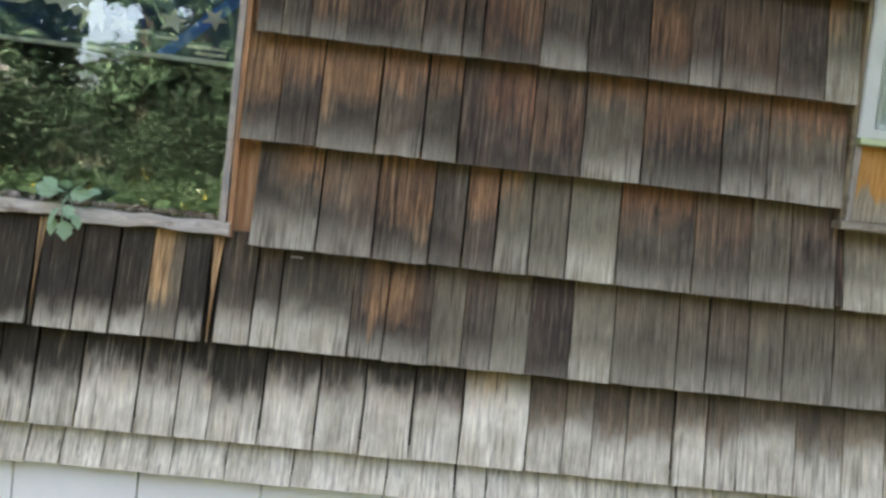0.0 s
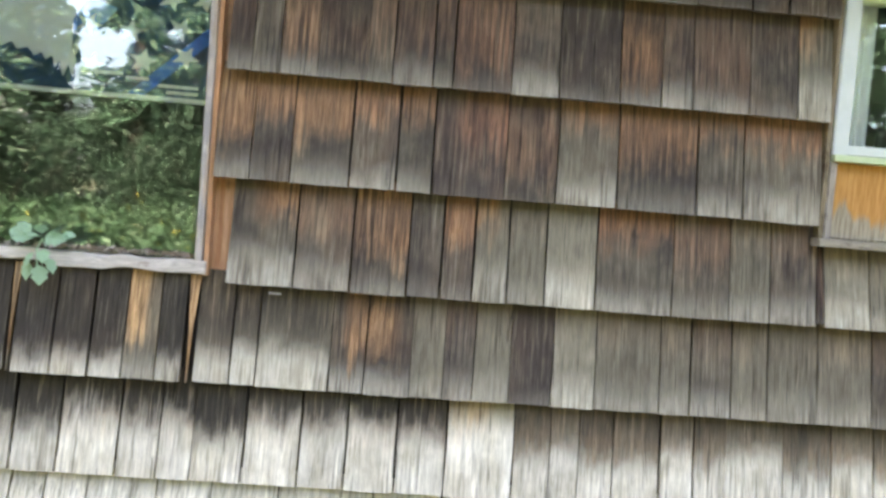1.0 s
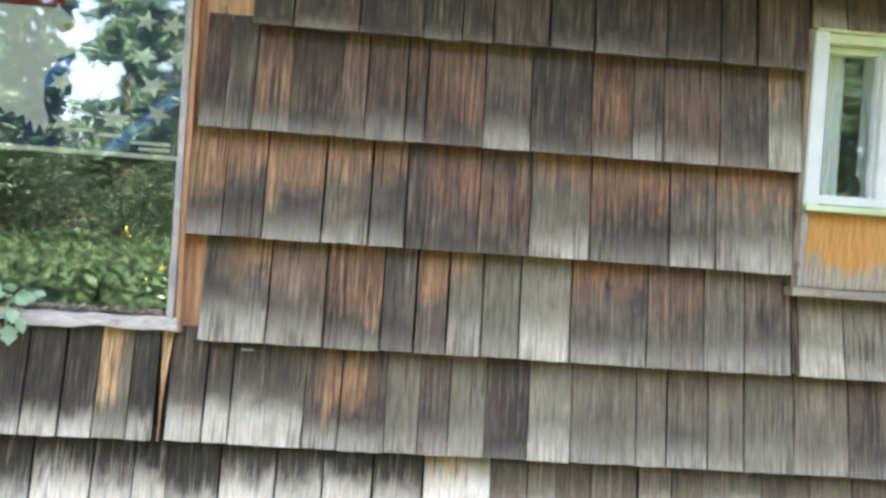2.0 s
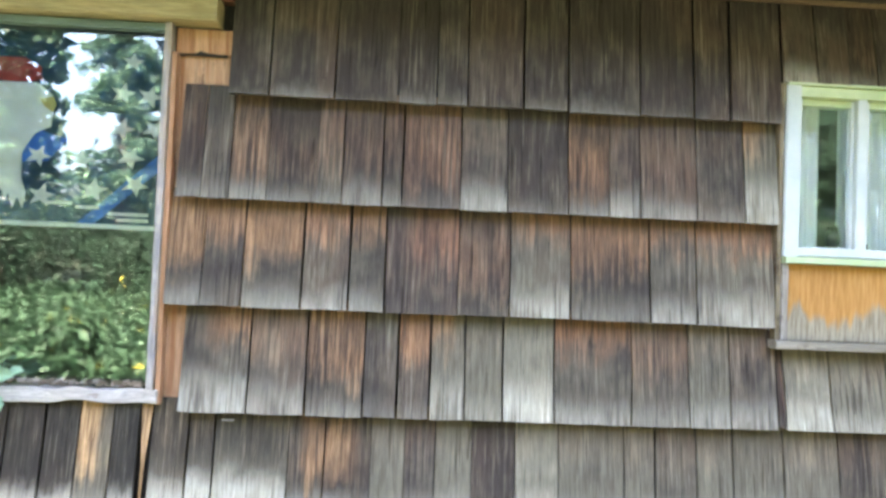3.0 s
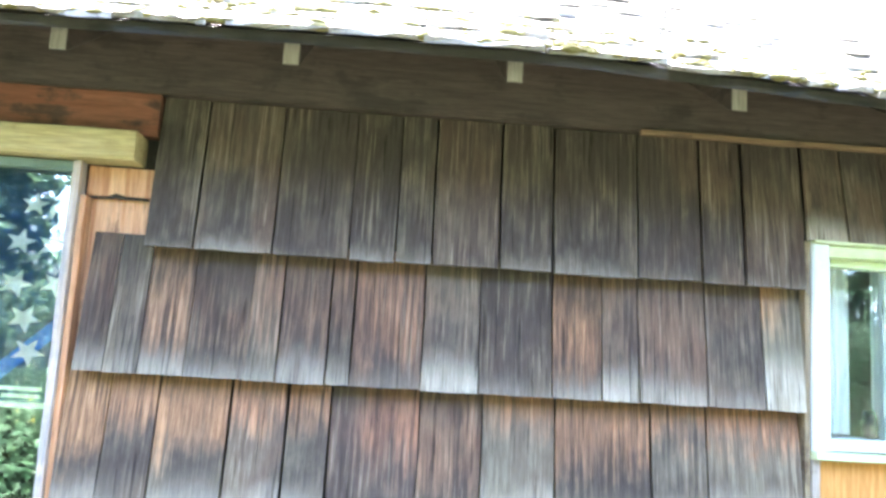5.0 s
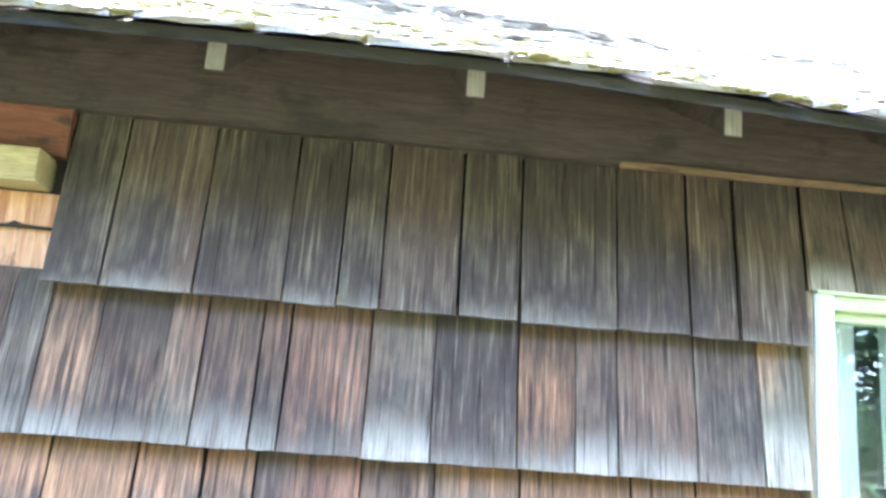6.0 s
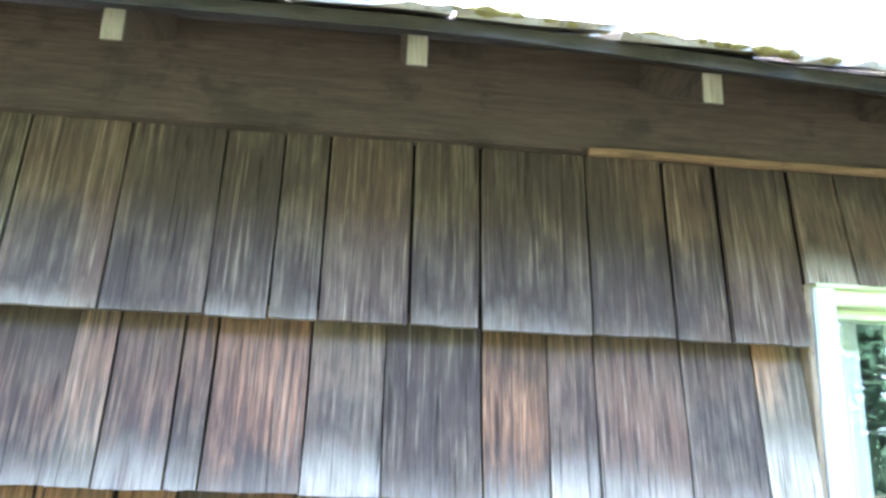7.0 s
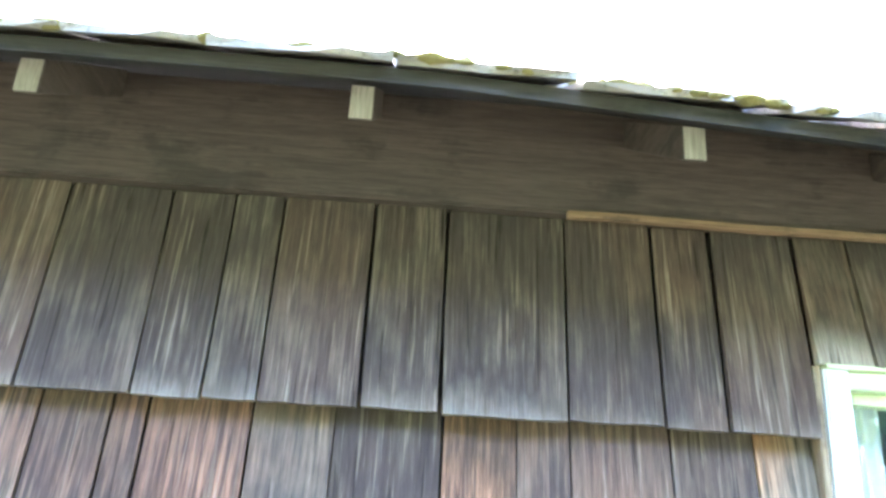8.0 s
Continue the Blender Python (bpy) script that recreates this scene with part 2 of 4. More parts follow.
SPRIG = leaf_material("pale_sprig_leaves", (0.30, 0.47, 0.30), (0.38, 0.55, 0.38), (0.33, 0.50, 0.33))
LITTER = leaf_material("dry_litter", (0.32, 0.27, 0.24), (0.5, 0.45, 0.40), (0.36, 0.26, 0.16))
BARK = wood("tree_bark", (0.032, 0.026, 0.022), (0.05, 0.042, 0.034), (0.02, 0.017, 0.014), bump=0.8)
SHED = mottled("grey_shed_boards", (0.16, 0.16, 0.16), (0.2, 0.2, 0.2), (0.12, 0.12, 0.12), 4)
SHED_ROOF = mottled("grey_shed_roofing", (0.10, 0.10, 0.11), (0.14, 0.14, 0.15), (0.08, 0.08, 0.08), 3, 0.8)

# ---- building helpers ----


def thing(name, label, category, kind="", group="", at=(0, 0, 0)):
    ob = new(name)
    ob.location = at
    ob.empty_display_size = 0.1
    return tagged(ob, label, category, group, kind)


def mesh_of(name, bm, material):
    me = bpy.data.meshes.new(name)
    bmesh.ops.recalc_face_normals(bm, faces=bm.faces[:])
    bm.to_mesh(me)
    bm.free()
    me.materials.append(material)
    return me


def part(name, bm, material, parent=None, label=""):
    ob = new(name, mesh_of(name, bm, material))
    if parent:
        ob.parent = parent
        ob.matrix_parent_inverse = Matrix.Translation(parent.matrix_basis.translation).inverted()
    return tagged(ob, label)


def box(x0, x1, y0, y1, z0, z1, bevel=0.0, bm=None):
    """A box; with bevel its edges are rounded."""
    own = bmesh.new()
    bmesh.ops.create_cube(own, size=1.0)
    for v in own.verts:
        v.co = Vector(((x0 + x1) / 2 + v.co.x * (x1 - x0), (y0 + y1) / 2 + v.co.y * (y1 - y0), (z0 + z1) / 2 + v.co.z * (z1 - z0)))
    if bevel:
        bmesh.ops.bevel(own, geom=own.edges[:], offset=bevel, segments=2, affect="EDGES", profile=0.6)
    if bm is None:
        return own
    tmp = bpy.data.meshes.new("tmp")
    own.to_mesh(tmp)
    own.free()
    bm.from_mesh(tmp)
    bpy.data.meshes.remove(tmp)
    return bm


def worn_board(x0, x1, y0, y1, z0, z1, wave=0.002, step=0.05, seed=0):
    """A board along its longest side, with an uneven, worn outline."""
    own = box(x0, x1, y0, y1, z0, z1, 0.0)
    size = (x1 - x0, y1 - y0, z1 - z0)
    k = max(range(3), key=lambda i: size[i])
    lo = (x0, y0, z0)[k]
    normal = Vector([1.0 if i == k else 0.0 for i in range(3)])
    for i in range(1, max(2, int(size[k] / step))):
        at = Vector((x0, y0, z0)) + normal * (i * step if i * step < size[k] else size[k] / 2)
        bmesh.ops.bisect_plane(own, geom=own.verts[:] + own.edges[:] + own.faces[:], plane_co=at, plane_no=normal)
    long_edges = [ed for ed in own.edges if abs((ed.verts[1].co - ed.verts[0].co).normalized()[k]) > 0.99]
    bmesh.ops.bevel(own, geom=long_edges, offset=min(size[(k + 1) % 3], size[(k + 2) % 3]) * 0.08, segments=2, affect="EDGES")
    for v in own.verts:
        d = noise.noise_vector(v.co * 14 + Vector((seed * 3.1, 0, 0))) * wave
        d[k] = 0
        v.co += d
    return own


def prism(points, y0, y1):
    """A flat outline in x and z, with thickness along y."""
    bm = bmesh.new()
    f = bm.faces.new([bm.verts.new((x, y0, z)) for x, z in points])
    if abs(y1 - y0) > 1e-6:
        r = bmesh.ops.extrude_face_region(bm, geom=[f])
        for v in r["geom"]:
            if isinstance(v, bmesh.types.BMVert):
                v.co.y = y1
    return bm


# ---- ground ----
def ground_height(x, y):
    return 0.06 * noise.noise(Vector((x * 0.5, y * 0.5, 0))) + max(0.0, -y - 5) * 0.035


bm = bmesh.new()
N = 60
grid = [[None] * (N + 1) for _ in range(N + 1)]
for i in range(N + 1):
    for j in range(N + 1):
        u, v = (i / N * 2 - 1), (j / N * 2 - 1)
        x, y = 300 * u * abs(u) ** 1.5, 300 * v * abs(v) ** 1.5
        near = 1.0 if max(abs(x), abs(y)) < 60 else 0.0
        grid[i][j] = bm.verts.new((x, y, (ground_height(x, y) if y < 1.4 else 0.0) * near + (1 - near) * (1.9 if y < 0 else 0.0) - 0.01))
for i in range(N):
    for j in range(N):
        bm.faces.new((grid[i][j], grid[i + 1][j], grid[i + 1][j + 1], grid[i][j + 1]))
tagged(part("ground", bm, SOIL), "rough grassy ground behind the house", "ground", kind="structure")

# ---- house ----
X0, X1, YF, YB, TOP = -3.2, 3.4, 2.046, 5.4, 2.50
BIG = (-1.80, -0.572, 1.285, 2.20)
SMALL = (0.996, 1.415, 1.475, 2.131)


def wall_with_openings(x0, x1, y0, y1, z0, z1, openings):
    """Boxes that leave the openings free."""
    bm = bmesh.new()
    xs = sorted({x0, x1, *[o[0] for o in openings], *[o[1] for o in openings]})
    for a, b in zip(xs, xs[1:]):
        cuts = sorted((o[2], o[3]) for o in openings if o[0] <= a and b <= o[1])
        z = z0
        for lo, hi in cuts:
            box(a, b, y0, y1, z, lo, bm=bm)
            z = hi
        box(a, b, y0, y1, z, z1, bm=bm)
    return bm


wall = tagged(part("wall_front", wall_with_openings(X0, X1, YF, YF + 0.10, 0.66, TOP, [BIG, SMALL]), PAPER),
              "front wall clad in weathered brown and grey cedar shingles", "wall", kind="structure")
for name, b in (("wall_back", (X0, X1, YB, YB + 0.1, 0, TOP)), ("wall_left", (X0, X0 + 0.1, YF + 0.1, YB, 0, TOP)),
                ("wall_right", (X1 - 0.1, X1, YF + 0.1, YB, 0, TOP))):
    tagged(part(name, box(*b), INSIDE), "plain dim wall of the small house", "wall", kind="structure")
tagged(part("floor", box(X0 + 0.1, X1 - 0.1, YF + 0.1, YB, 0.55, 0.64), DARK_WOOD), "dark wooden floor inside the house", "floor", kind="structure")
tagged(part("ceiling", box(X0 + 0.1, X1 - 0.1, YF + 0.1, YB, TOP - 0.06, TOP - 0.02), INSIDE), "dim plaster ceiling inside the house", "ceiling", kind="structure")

# White skirting below the shingles, in separate panels.
skirt = thing("foundation_skirting", "white painted skirting panels below the shingles", "skirting", "structure")
x = X0
while x < X1:
    x2 = min(x + 0.31, X1)
    part("panel", box(x + 0.002, x2 - 0.002, 2.018, 2.05, -0.05, 0.672 + random.uniform(-0.002, 0.002), 0.003), SKIRT, skirt)
    x = x2

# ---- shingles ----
# On upper-row codes, black also stands in for shade under the butts.
WEAR_SHADE_NAMES = ("tone", "warm", "warm_low", "warm_hue", "black", "black_low", "pale", "pale_high", "warm_side")
WEAR_SHADE = {
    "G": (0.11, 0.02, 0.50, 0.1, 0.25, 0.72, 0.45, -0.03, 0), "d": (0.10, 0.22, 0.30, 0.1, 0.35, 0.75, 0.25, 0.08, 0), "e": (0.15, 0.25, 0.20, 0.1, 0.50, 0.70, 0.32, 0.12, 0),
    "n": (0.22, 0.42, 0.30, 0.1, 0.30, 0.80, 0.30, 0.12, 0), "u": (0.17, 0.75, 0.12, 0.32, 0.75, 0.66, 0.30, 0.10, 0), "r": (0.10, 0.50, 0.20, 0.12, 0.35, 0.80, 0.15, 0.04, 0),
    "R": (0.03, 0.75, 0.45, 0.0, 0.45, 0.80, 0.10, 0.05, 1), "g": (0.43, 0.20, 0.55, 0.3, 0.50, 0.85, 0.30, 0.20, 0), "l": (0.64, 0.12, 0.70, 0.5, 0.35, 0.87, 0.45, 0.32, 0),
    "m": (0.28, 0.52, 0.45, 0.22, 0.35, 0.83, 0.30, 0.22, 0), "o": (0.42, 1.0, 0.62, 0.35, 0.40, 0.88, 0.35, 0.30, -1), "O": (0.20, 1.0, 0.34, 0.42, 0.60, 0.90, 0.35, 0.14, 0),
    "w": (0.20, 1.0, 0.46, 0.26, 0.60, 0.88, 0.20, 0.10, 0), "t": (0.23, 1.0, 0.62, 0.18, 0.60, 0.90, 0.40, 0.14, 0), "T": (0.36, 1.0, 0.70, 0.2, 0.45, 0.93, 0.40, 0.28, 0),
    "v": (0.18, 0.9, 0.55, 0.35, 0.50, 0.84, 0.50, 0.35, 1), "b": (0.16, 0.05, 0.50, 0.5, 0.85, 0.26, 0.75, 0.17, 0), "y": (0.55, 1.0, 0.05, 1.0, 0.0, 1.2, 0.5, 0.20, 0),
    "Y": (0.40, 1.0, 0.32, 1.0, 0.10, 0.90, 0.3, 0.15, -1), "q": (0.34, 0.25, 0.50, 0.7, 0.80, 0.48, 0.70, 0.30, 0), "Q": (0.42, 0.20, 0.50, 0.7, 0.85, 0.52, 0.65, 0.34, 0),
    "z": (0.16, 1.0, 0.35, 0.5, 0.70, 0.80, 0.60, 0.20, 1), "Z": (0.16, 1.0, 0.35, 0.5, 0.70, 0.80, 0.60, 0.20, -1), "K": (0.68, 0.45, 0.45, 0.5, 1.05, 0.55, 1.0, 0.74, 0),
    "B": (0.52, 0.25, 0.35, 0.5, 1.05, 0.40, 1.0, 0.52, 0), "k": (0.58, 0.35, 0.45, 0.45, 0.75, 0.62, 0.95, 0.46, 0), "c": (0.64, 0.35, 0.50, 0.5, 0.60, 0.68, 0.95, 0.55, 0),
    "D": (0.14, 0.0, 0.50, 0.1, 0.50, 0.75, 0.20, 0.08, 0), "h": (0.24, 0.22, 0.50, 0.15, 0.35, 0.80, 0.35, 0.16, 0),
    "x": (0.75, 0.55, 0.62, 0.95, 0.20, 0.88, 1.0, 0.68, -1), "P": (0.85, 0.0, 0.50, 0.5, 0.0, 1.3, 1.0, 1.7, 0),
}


def wear_and_shade(ob, code, rng, spread=0.06):
    for name, v in zip(WEAR_SHADE_NAMES, WEAR_SHADE[code]):
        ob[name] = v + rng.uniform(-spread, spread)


def shingle_mesh(seed, gap_cut=0.0):
    """One shingle, a unit wide and high: thick at the butt, thin at the top, with an uneven butt and slight cupping."""
    rng = random.Random(seed)
    bm = bmesh.new()
    cols = 4
    cup = rng.uniform(-0.0018, 0.0018)
    front, back = [], []
    drop = [rng.uniform(-0.004, 0.004) for _ in range(cols + 1)]
    for r, (z, yf, yb) in enumerate(((0.0, -0.019, -0.005), (0.45, 0.001, 0.012), (1.0, 0.0265, 0.0280))):
        fr, bk = [], []
        for i in range(cols + 1):
            u = i / cols
            w = cup * (4 * (u - 0.5) ** 2) + rng.uniform(-0.0007, 0.0007)
            side = rng.uniform(-0.012, 0.012) if i in (0, cols) and r < 2 else 0.0
            zz = z + (drop[i] if r == 0 else 0.0)
            fr.append(bm.verts.new((u + side, yf + w, zz)))
            bk.append(bm.verts.new((u + side, yb, zz)))
        front.append(fr)
        back.append(bk)
    for r in range(2):
        for i in range(cols):
            bm.faces.new((front[r][i], front[r][i + 1], front[r + 1][i + 1], front[r + 1][i]))
        bm.faces.new((front[r][0], front[r + 1][0], back[r + 1][0], back[r][0]))
        bm.faces.new((front[r][cols], back[r][cols], back[r + 1][cols], front[r + 1][cols]))
    for i in range(cols):
        bm.faces.new((front[0][i + 1], front[0][i], back[0][i], back[0][i + 1]))
    return mesh_of("shingle", bm, CEDAR)


SHINGLES = [shingle_mesh(i) for i in range(14)]
SLIVER = shingle_mesh(40)
for v in SLIVER.vertices:
    v.co.x = 0.5 + (v.co.x - 0.5) * max(0.03, 1.9 * (v.co.z - 0.30))


def shingle(x0, x1, z0, z1, code, rng, y=2.0):
    ob = new("shingle", SLIVER if code == "y" else rng.choice(SHINGLES))
    gap = rng.choice((0.0025, 0.0035, 0.004, 0.005, 0.0075))
    ob.location = (x0 + gap / 2, y + rng.uniform(-0.0025, 0.0015), z0 + rng.uniform(-0.0015, 0.0015))
    ob.scale = (x1 - x0 - gap, 1.0, z1 - z0)
    ob.rotation_euler = (0, radians(rng.uniform(-0.15, 0.15)), 0)
    wear_and_shade(ob, code, rng)
    ob.parent = wall
    return ob


# Each course: the butt's height, the height that its tops reach, the joints, and the weathering and painted shade of
# each shingle between them.
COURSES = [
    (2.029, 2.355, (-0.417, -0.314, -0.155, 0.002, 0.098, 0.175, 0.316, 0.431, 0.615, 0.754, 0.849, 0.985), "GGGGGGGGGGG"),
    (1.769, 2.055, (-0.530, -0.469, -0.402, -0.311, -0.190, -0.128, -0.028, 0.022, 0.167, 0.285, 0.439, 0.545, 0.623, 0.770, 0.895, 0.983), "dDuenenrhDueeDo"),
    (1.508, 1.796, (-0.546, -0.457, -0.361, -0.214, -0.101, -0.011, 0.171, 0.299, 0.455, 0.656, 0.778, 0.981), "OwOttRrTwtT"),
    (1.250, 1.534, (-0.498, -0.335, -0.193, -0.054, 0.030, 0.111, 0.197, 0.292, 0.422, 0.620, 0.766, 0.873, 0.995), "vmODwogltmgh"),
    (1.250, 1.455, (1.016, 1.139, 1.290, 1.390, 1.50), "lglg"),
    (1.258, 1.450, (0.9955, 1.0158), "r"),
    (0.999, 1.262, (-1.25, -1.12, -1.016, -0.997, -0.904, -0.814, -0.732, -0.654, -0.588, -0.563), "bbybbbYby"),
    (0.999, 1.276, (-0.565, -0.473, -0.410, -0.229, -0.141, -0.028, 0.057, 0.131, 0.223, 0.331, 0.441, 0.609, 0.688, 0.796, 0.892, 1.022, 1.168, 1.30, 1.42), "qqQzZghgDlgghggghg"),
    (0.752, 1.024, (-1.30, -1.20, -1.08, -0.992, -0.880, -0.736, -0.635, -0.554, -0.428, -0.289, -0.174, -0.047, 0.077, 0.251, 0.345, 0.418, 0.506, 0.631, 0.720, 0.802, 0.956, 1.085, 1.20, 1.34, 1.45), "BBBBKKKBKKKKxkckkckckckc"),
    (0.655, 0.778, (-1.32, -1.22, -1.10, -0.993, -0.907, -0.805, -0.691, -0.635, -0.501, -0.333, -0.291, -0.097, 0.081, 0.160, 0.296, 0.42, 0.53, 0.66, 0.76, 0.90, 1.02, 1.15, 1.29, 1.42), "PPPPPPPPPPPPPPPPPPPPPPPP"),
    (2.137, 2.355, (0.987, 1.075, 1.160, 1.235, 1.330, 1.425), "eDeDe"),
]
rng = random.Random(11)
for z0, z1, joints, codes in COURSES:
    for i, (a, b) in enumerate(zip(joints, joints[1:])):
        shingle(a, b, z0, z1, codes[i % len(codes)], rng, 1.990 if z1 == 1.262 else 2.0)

# Past the stretch that is passed closely: the same courses, joined.
bm = bmesh.new()
for z0, z1 in ((2.029, 2.355), (1.769, 2.055), (1.508, 1.796), (1.25, 1.534), (0.999, 1.276), (0.752, 1.024), (0.655, 0.778)):
    high = 1.28 < z0
    for lo, hi in ((X0, -1.83 if high else -1.30), (1.43 if z0 > 1.4 else 1.46, X1)):
        x = lo
        while x < hi - 0.05:
            x2 = min(hi, x + rng.uniform(0.08, 0.17))
            v0 = len(bm.verts)
            bm.from_mesh(rng.choice(SHINGLES))
            bm.verts.ensure_lookup_table()
            for v in bm.verts[v0:]:
                v.co = Vector((x + 0.002 + v.co.x * (x2 - x - 0.004), 2.0 + v.co.y, z0 + v.co.z * (z1 - z0)))
            x = x2
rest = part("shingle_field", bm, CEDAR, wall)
wear_and_shade(rest, "g", rng, 0.0)
tagged(rest, kind="stuff")

# ---- eaves and roof ----
PITCH = math.tan(radians(30))
EAVE_Y, EAVE_Z = 1.65, 2.387


def roof_z(y):
    return EAVE_Z + (y - EAVE_Y) * PITCH


def bow(x):
    """The eave hangs a little lower towards both ends."""
    return -min(0.06, 0.055 * max(0.0, x - 0.36)) - min(0.02, 0.015 * max(0.0, -x - 0.1))


tagged(part("frieze_board", worn_board(X0, X1, 2.004, 2.0458, 2.3565, 2.546, 0.001, 0.2), DARK_WOOD), "dark weathered frieze board under the eaves", "board", kind="structure")
tagged(part("red_board", worn_board(-1.95, -0.418, 2.006, 2.0457, 2.264, 2.3555, 0.001, 0.1), RED_WOOD), "dark reddish board above the window header", "board", kind="structure")
tagged(part("batten", worn_board(0.615, 1.62, 1.990, 2.003, 2.345, 2.3565, 0.0015, 0.06), BATTEN), "thin tan batten at the top of the shingles", "trim", kind="structure")

roof = thing("roof", "old grey shingled roof with mossy eave", "roof", "structure")
RIDGE_Y = 4.2
bm = bmesh.new()
xs = np.linspace(X0 - 0.25, X1 + 0.25, 60)
for s in range(2):
    rows = []
    for y in (EAVE_Y + 0.02, 2.0, 3.0, RIDGE_Y) if s == 0 else (RIDGE_Y, 5.0, 6.7):
        zt = roof_z(y) - 0.016 if s == 0 else roof_z(RIDGE_Y) - 0.016 - (y - RIDGE_Y) * PITCH
        rows.append([(bm.verts.new((x, y, zt + bow(x))), bm.verts.new((x, y, zt - 0.02 + bow(x)))) for x in xs])
    for r0, r1 in zip(rows, rows[1:]):
        for i in range(len(xs) - 1):
            bm.faces.new((r0[i][0], r0[i + 1][0], r1[i + 1][0], r1[i][0]))
            bm.faces.new((r0[i][1], r1[i][1], r1[i + 1][1], r0[i + 1][1]))
    for r in (rows[0], rows[-1]):
        for i in range(len(xs) - 1):
            bm.faces.new((r[i][0], r[i + 1][0], r[i + 1][1], r[i][1]))
part("deck", bm, DECK, roof, "dark roof boards")


def roof_tile_mesh(seed):
    r = random.Random(seed)
    bm = box(0, 1, 0, 1, 0, 1)
    bmesh.ops.subdivide_edges(bm, edges=[ed for ed in bm.edges if abs(ed.verts[0].co.x - ed.verts[1].co.x) > 0.5], cuts=3)
    for v in bm.verts:
        v.co.z = v.co.z * (0.011 - 0.004 * v.co.y) + (0.004 if v.co.y < 0.5 else 0.0) + r.uniform(-0.0015, 0.0015)
        if v.co.y < 0.5:
            v.co.y += r.uniform(-0.06, 0.06)
    return mesh_of("roof_shingle", bm, ROOF)


TILES = [roof_tile_mesh(i) for i in range(8)]
rng = random.Random(5)
slope = radians(30)
rest_tiles = bmesh.new()
for c in range(19):
    y = EAVE_Y + c * 0.13
    x = X0 - 0.25 + rng.uniform(0, 0.1)
    while x < X1 + 0.2:
        w = rng.uniform(0.12, 0.26)
        m = Matrix.Translation((x, y, roof_z(y) - 0.014 + bow(x + w / 2) + rng.uniform(0, 0.004))) @ Matrix.Rotation(slope, 4, "X") @ Matrix.Diagonal((w - 0.005, 0.18, 1, 1))
        if c < 5 and -1.6 < x < 2.0:
            ob = new("roof_shingle", rng.choice(TILES))
            ob.matrix_basis = m
            ob.parent = roof
        else:
            v0 = len(rest_tiles.verts)
            rest_tiles.from_mesh(rng.choice(TILES))
            rest_tiles.verts.ensure_lookup_table()
            for v in rest_tiles.verts[v0:]:
                v.co = m @ v.co
        x += w
tagged(part("roof_shingle_field", rest_tiles, ROOF, roof), kind="stuff")

# Moss in clumps along the roof's edge and in the joints.
ball = bmesh.new()
bmesh.ops.create_icosphere(ball, subdivisions=2, radius=1.0)
round_verts, round_faces = [v.co.copy() for v in ball.verts], [[v.index for v in f.verts] for f in ball.faces]
ball.free()
moss_verts, moss_faces = [], []
for i in range(950):
    edge = i < 430
    x = rng.uniform(-1.7, 2.2)
    y = EAVE_Y + (rng.uniform(-0.006, 0.02) if edge else rng.choice((0.06, 0.13, 0.13, 0.2, 0.26, 0.39)) + rng.uniform(-0.03, 0.01))
    size = rng.uniform(0.003, 0.0065) * (1.6 if rng.random() < 0.25 else 1.0)
    at = Vector((x, y, roof_z(y) + bow(x) + size * 0.1))
    stretch = Vector((size * rng.uniform(1.2, 2.6), size * 1.2, size * rng.uniform(0.6, 0.9)))
    first = len(moss_verts)
    for v in round_verts:
        co = at + v * stretch
        moss_verts.append(co + noise.noise_vector(co * 120) * size * 0.35)
    moss_faces += [[first + k for k in f] for f in round_faces]
moss_mesh = bpy.data.meshes.new("moss")
moss_mesh.from_pydata(moss_verts, [], moss_faces)
moss_mesh.materials.append(MOSS)
moss = new("moss", moss_mesh)
moss.parent = roof
tagged(moss, "yellow-green moss clumps", kind="stuff")

# Rafter tails under the eave.
def rafter(x):
    r = thing("rafter_tail", "aged wooden rafter tail with pale cut end under the eave", "rafter", group="rafter tails")
    bm = bmesh.new()
    y0, y1 = 1.745, 2.0035
    zb, h = 2.349, 0.050
    prof = [(y0, zb), (y0, zb + h), (y1, zb + h + (y1 - y0) * PITCH), (y1, zb + (y1 - y0) * PITCH)]
    side = [[bm.verts.new((x + s * 0.0155, y, z + bow(x))) for y, z in prof] for s in (-1, 1)]
    bm.faces.new(side[0])
    bm.faces.new(side[1][::-1])
    for i in range(4):
        j = (i + 1) % 4
        bm.faces.new((side[0][i], side[1][i], side[1][j], side[0][j]))
    bmesh.ops.bevel(bm, geom=bm.edges[:], offset=0.0015, segments=1, affect="EDGES")
    part("beam", bm, RAFTER, r)
    part("cut_end", box(x - 0.0142, x + 0.0142, y0 - 0.003, y0, zb + 0.002 + bow(x), zb + h - 0.002 + bow(x), 0.001), END_GRAIN, r, "pale cut end grain")


for x in (-1.76, -1.35, -0.94, -0.53, -0.115, 0.297, 0.725, 1.14, 1.55, 1.96):
    rafter(x)

# ---- large window ----
bx0, bx1, bz0, bz1 = BIG
big = thing("window_1", "large fixed window in a bare wooden opening", "window", "structure")
part("jamb_strip", worn_board(bx1 - 0.004, bx1 + 0.0125, 1.990, 2.030, bz0 + 0.012, bz1 - 0.002, 0.0025, 0.04, 1), JAMB_WOOD, big, "half greyed bare strip")
part("jamb_board", worn_board(bx1 + 0.013, -0.404, 2.0408, 2.0458, 1.262, bz1 - 0.003, 0.0004, 0.05, 2), RAW, big, "bare orange board")
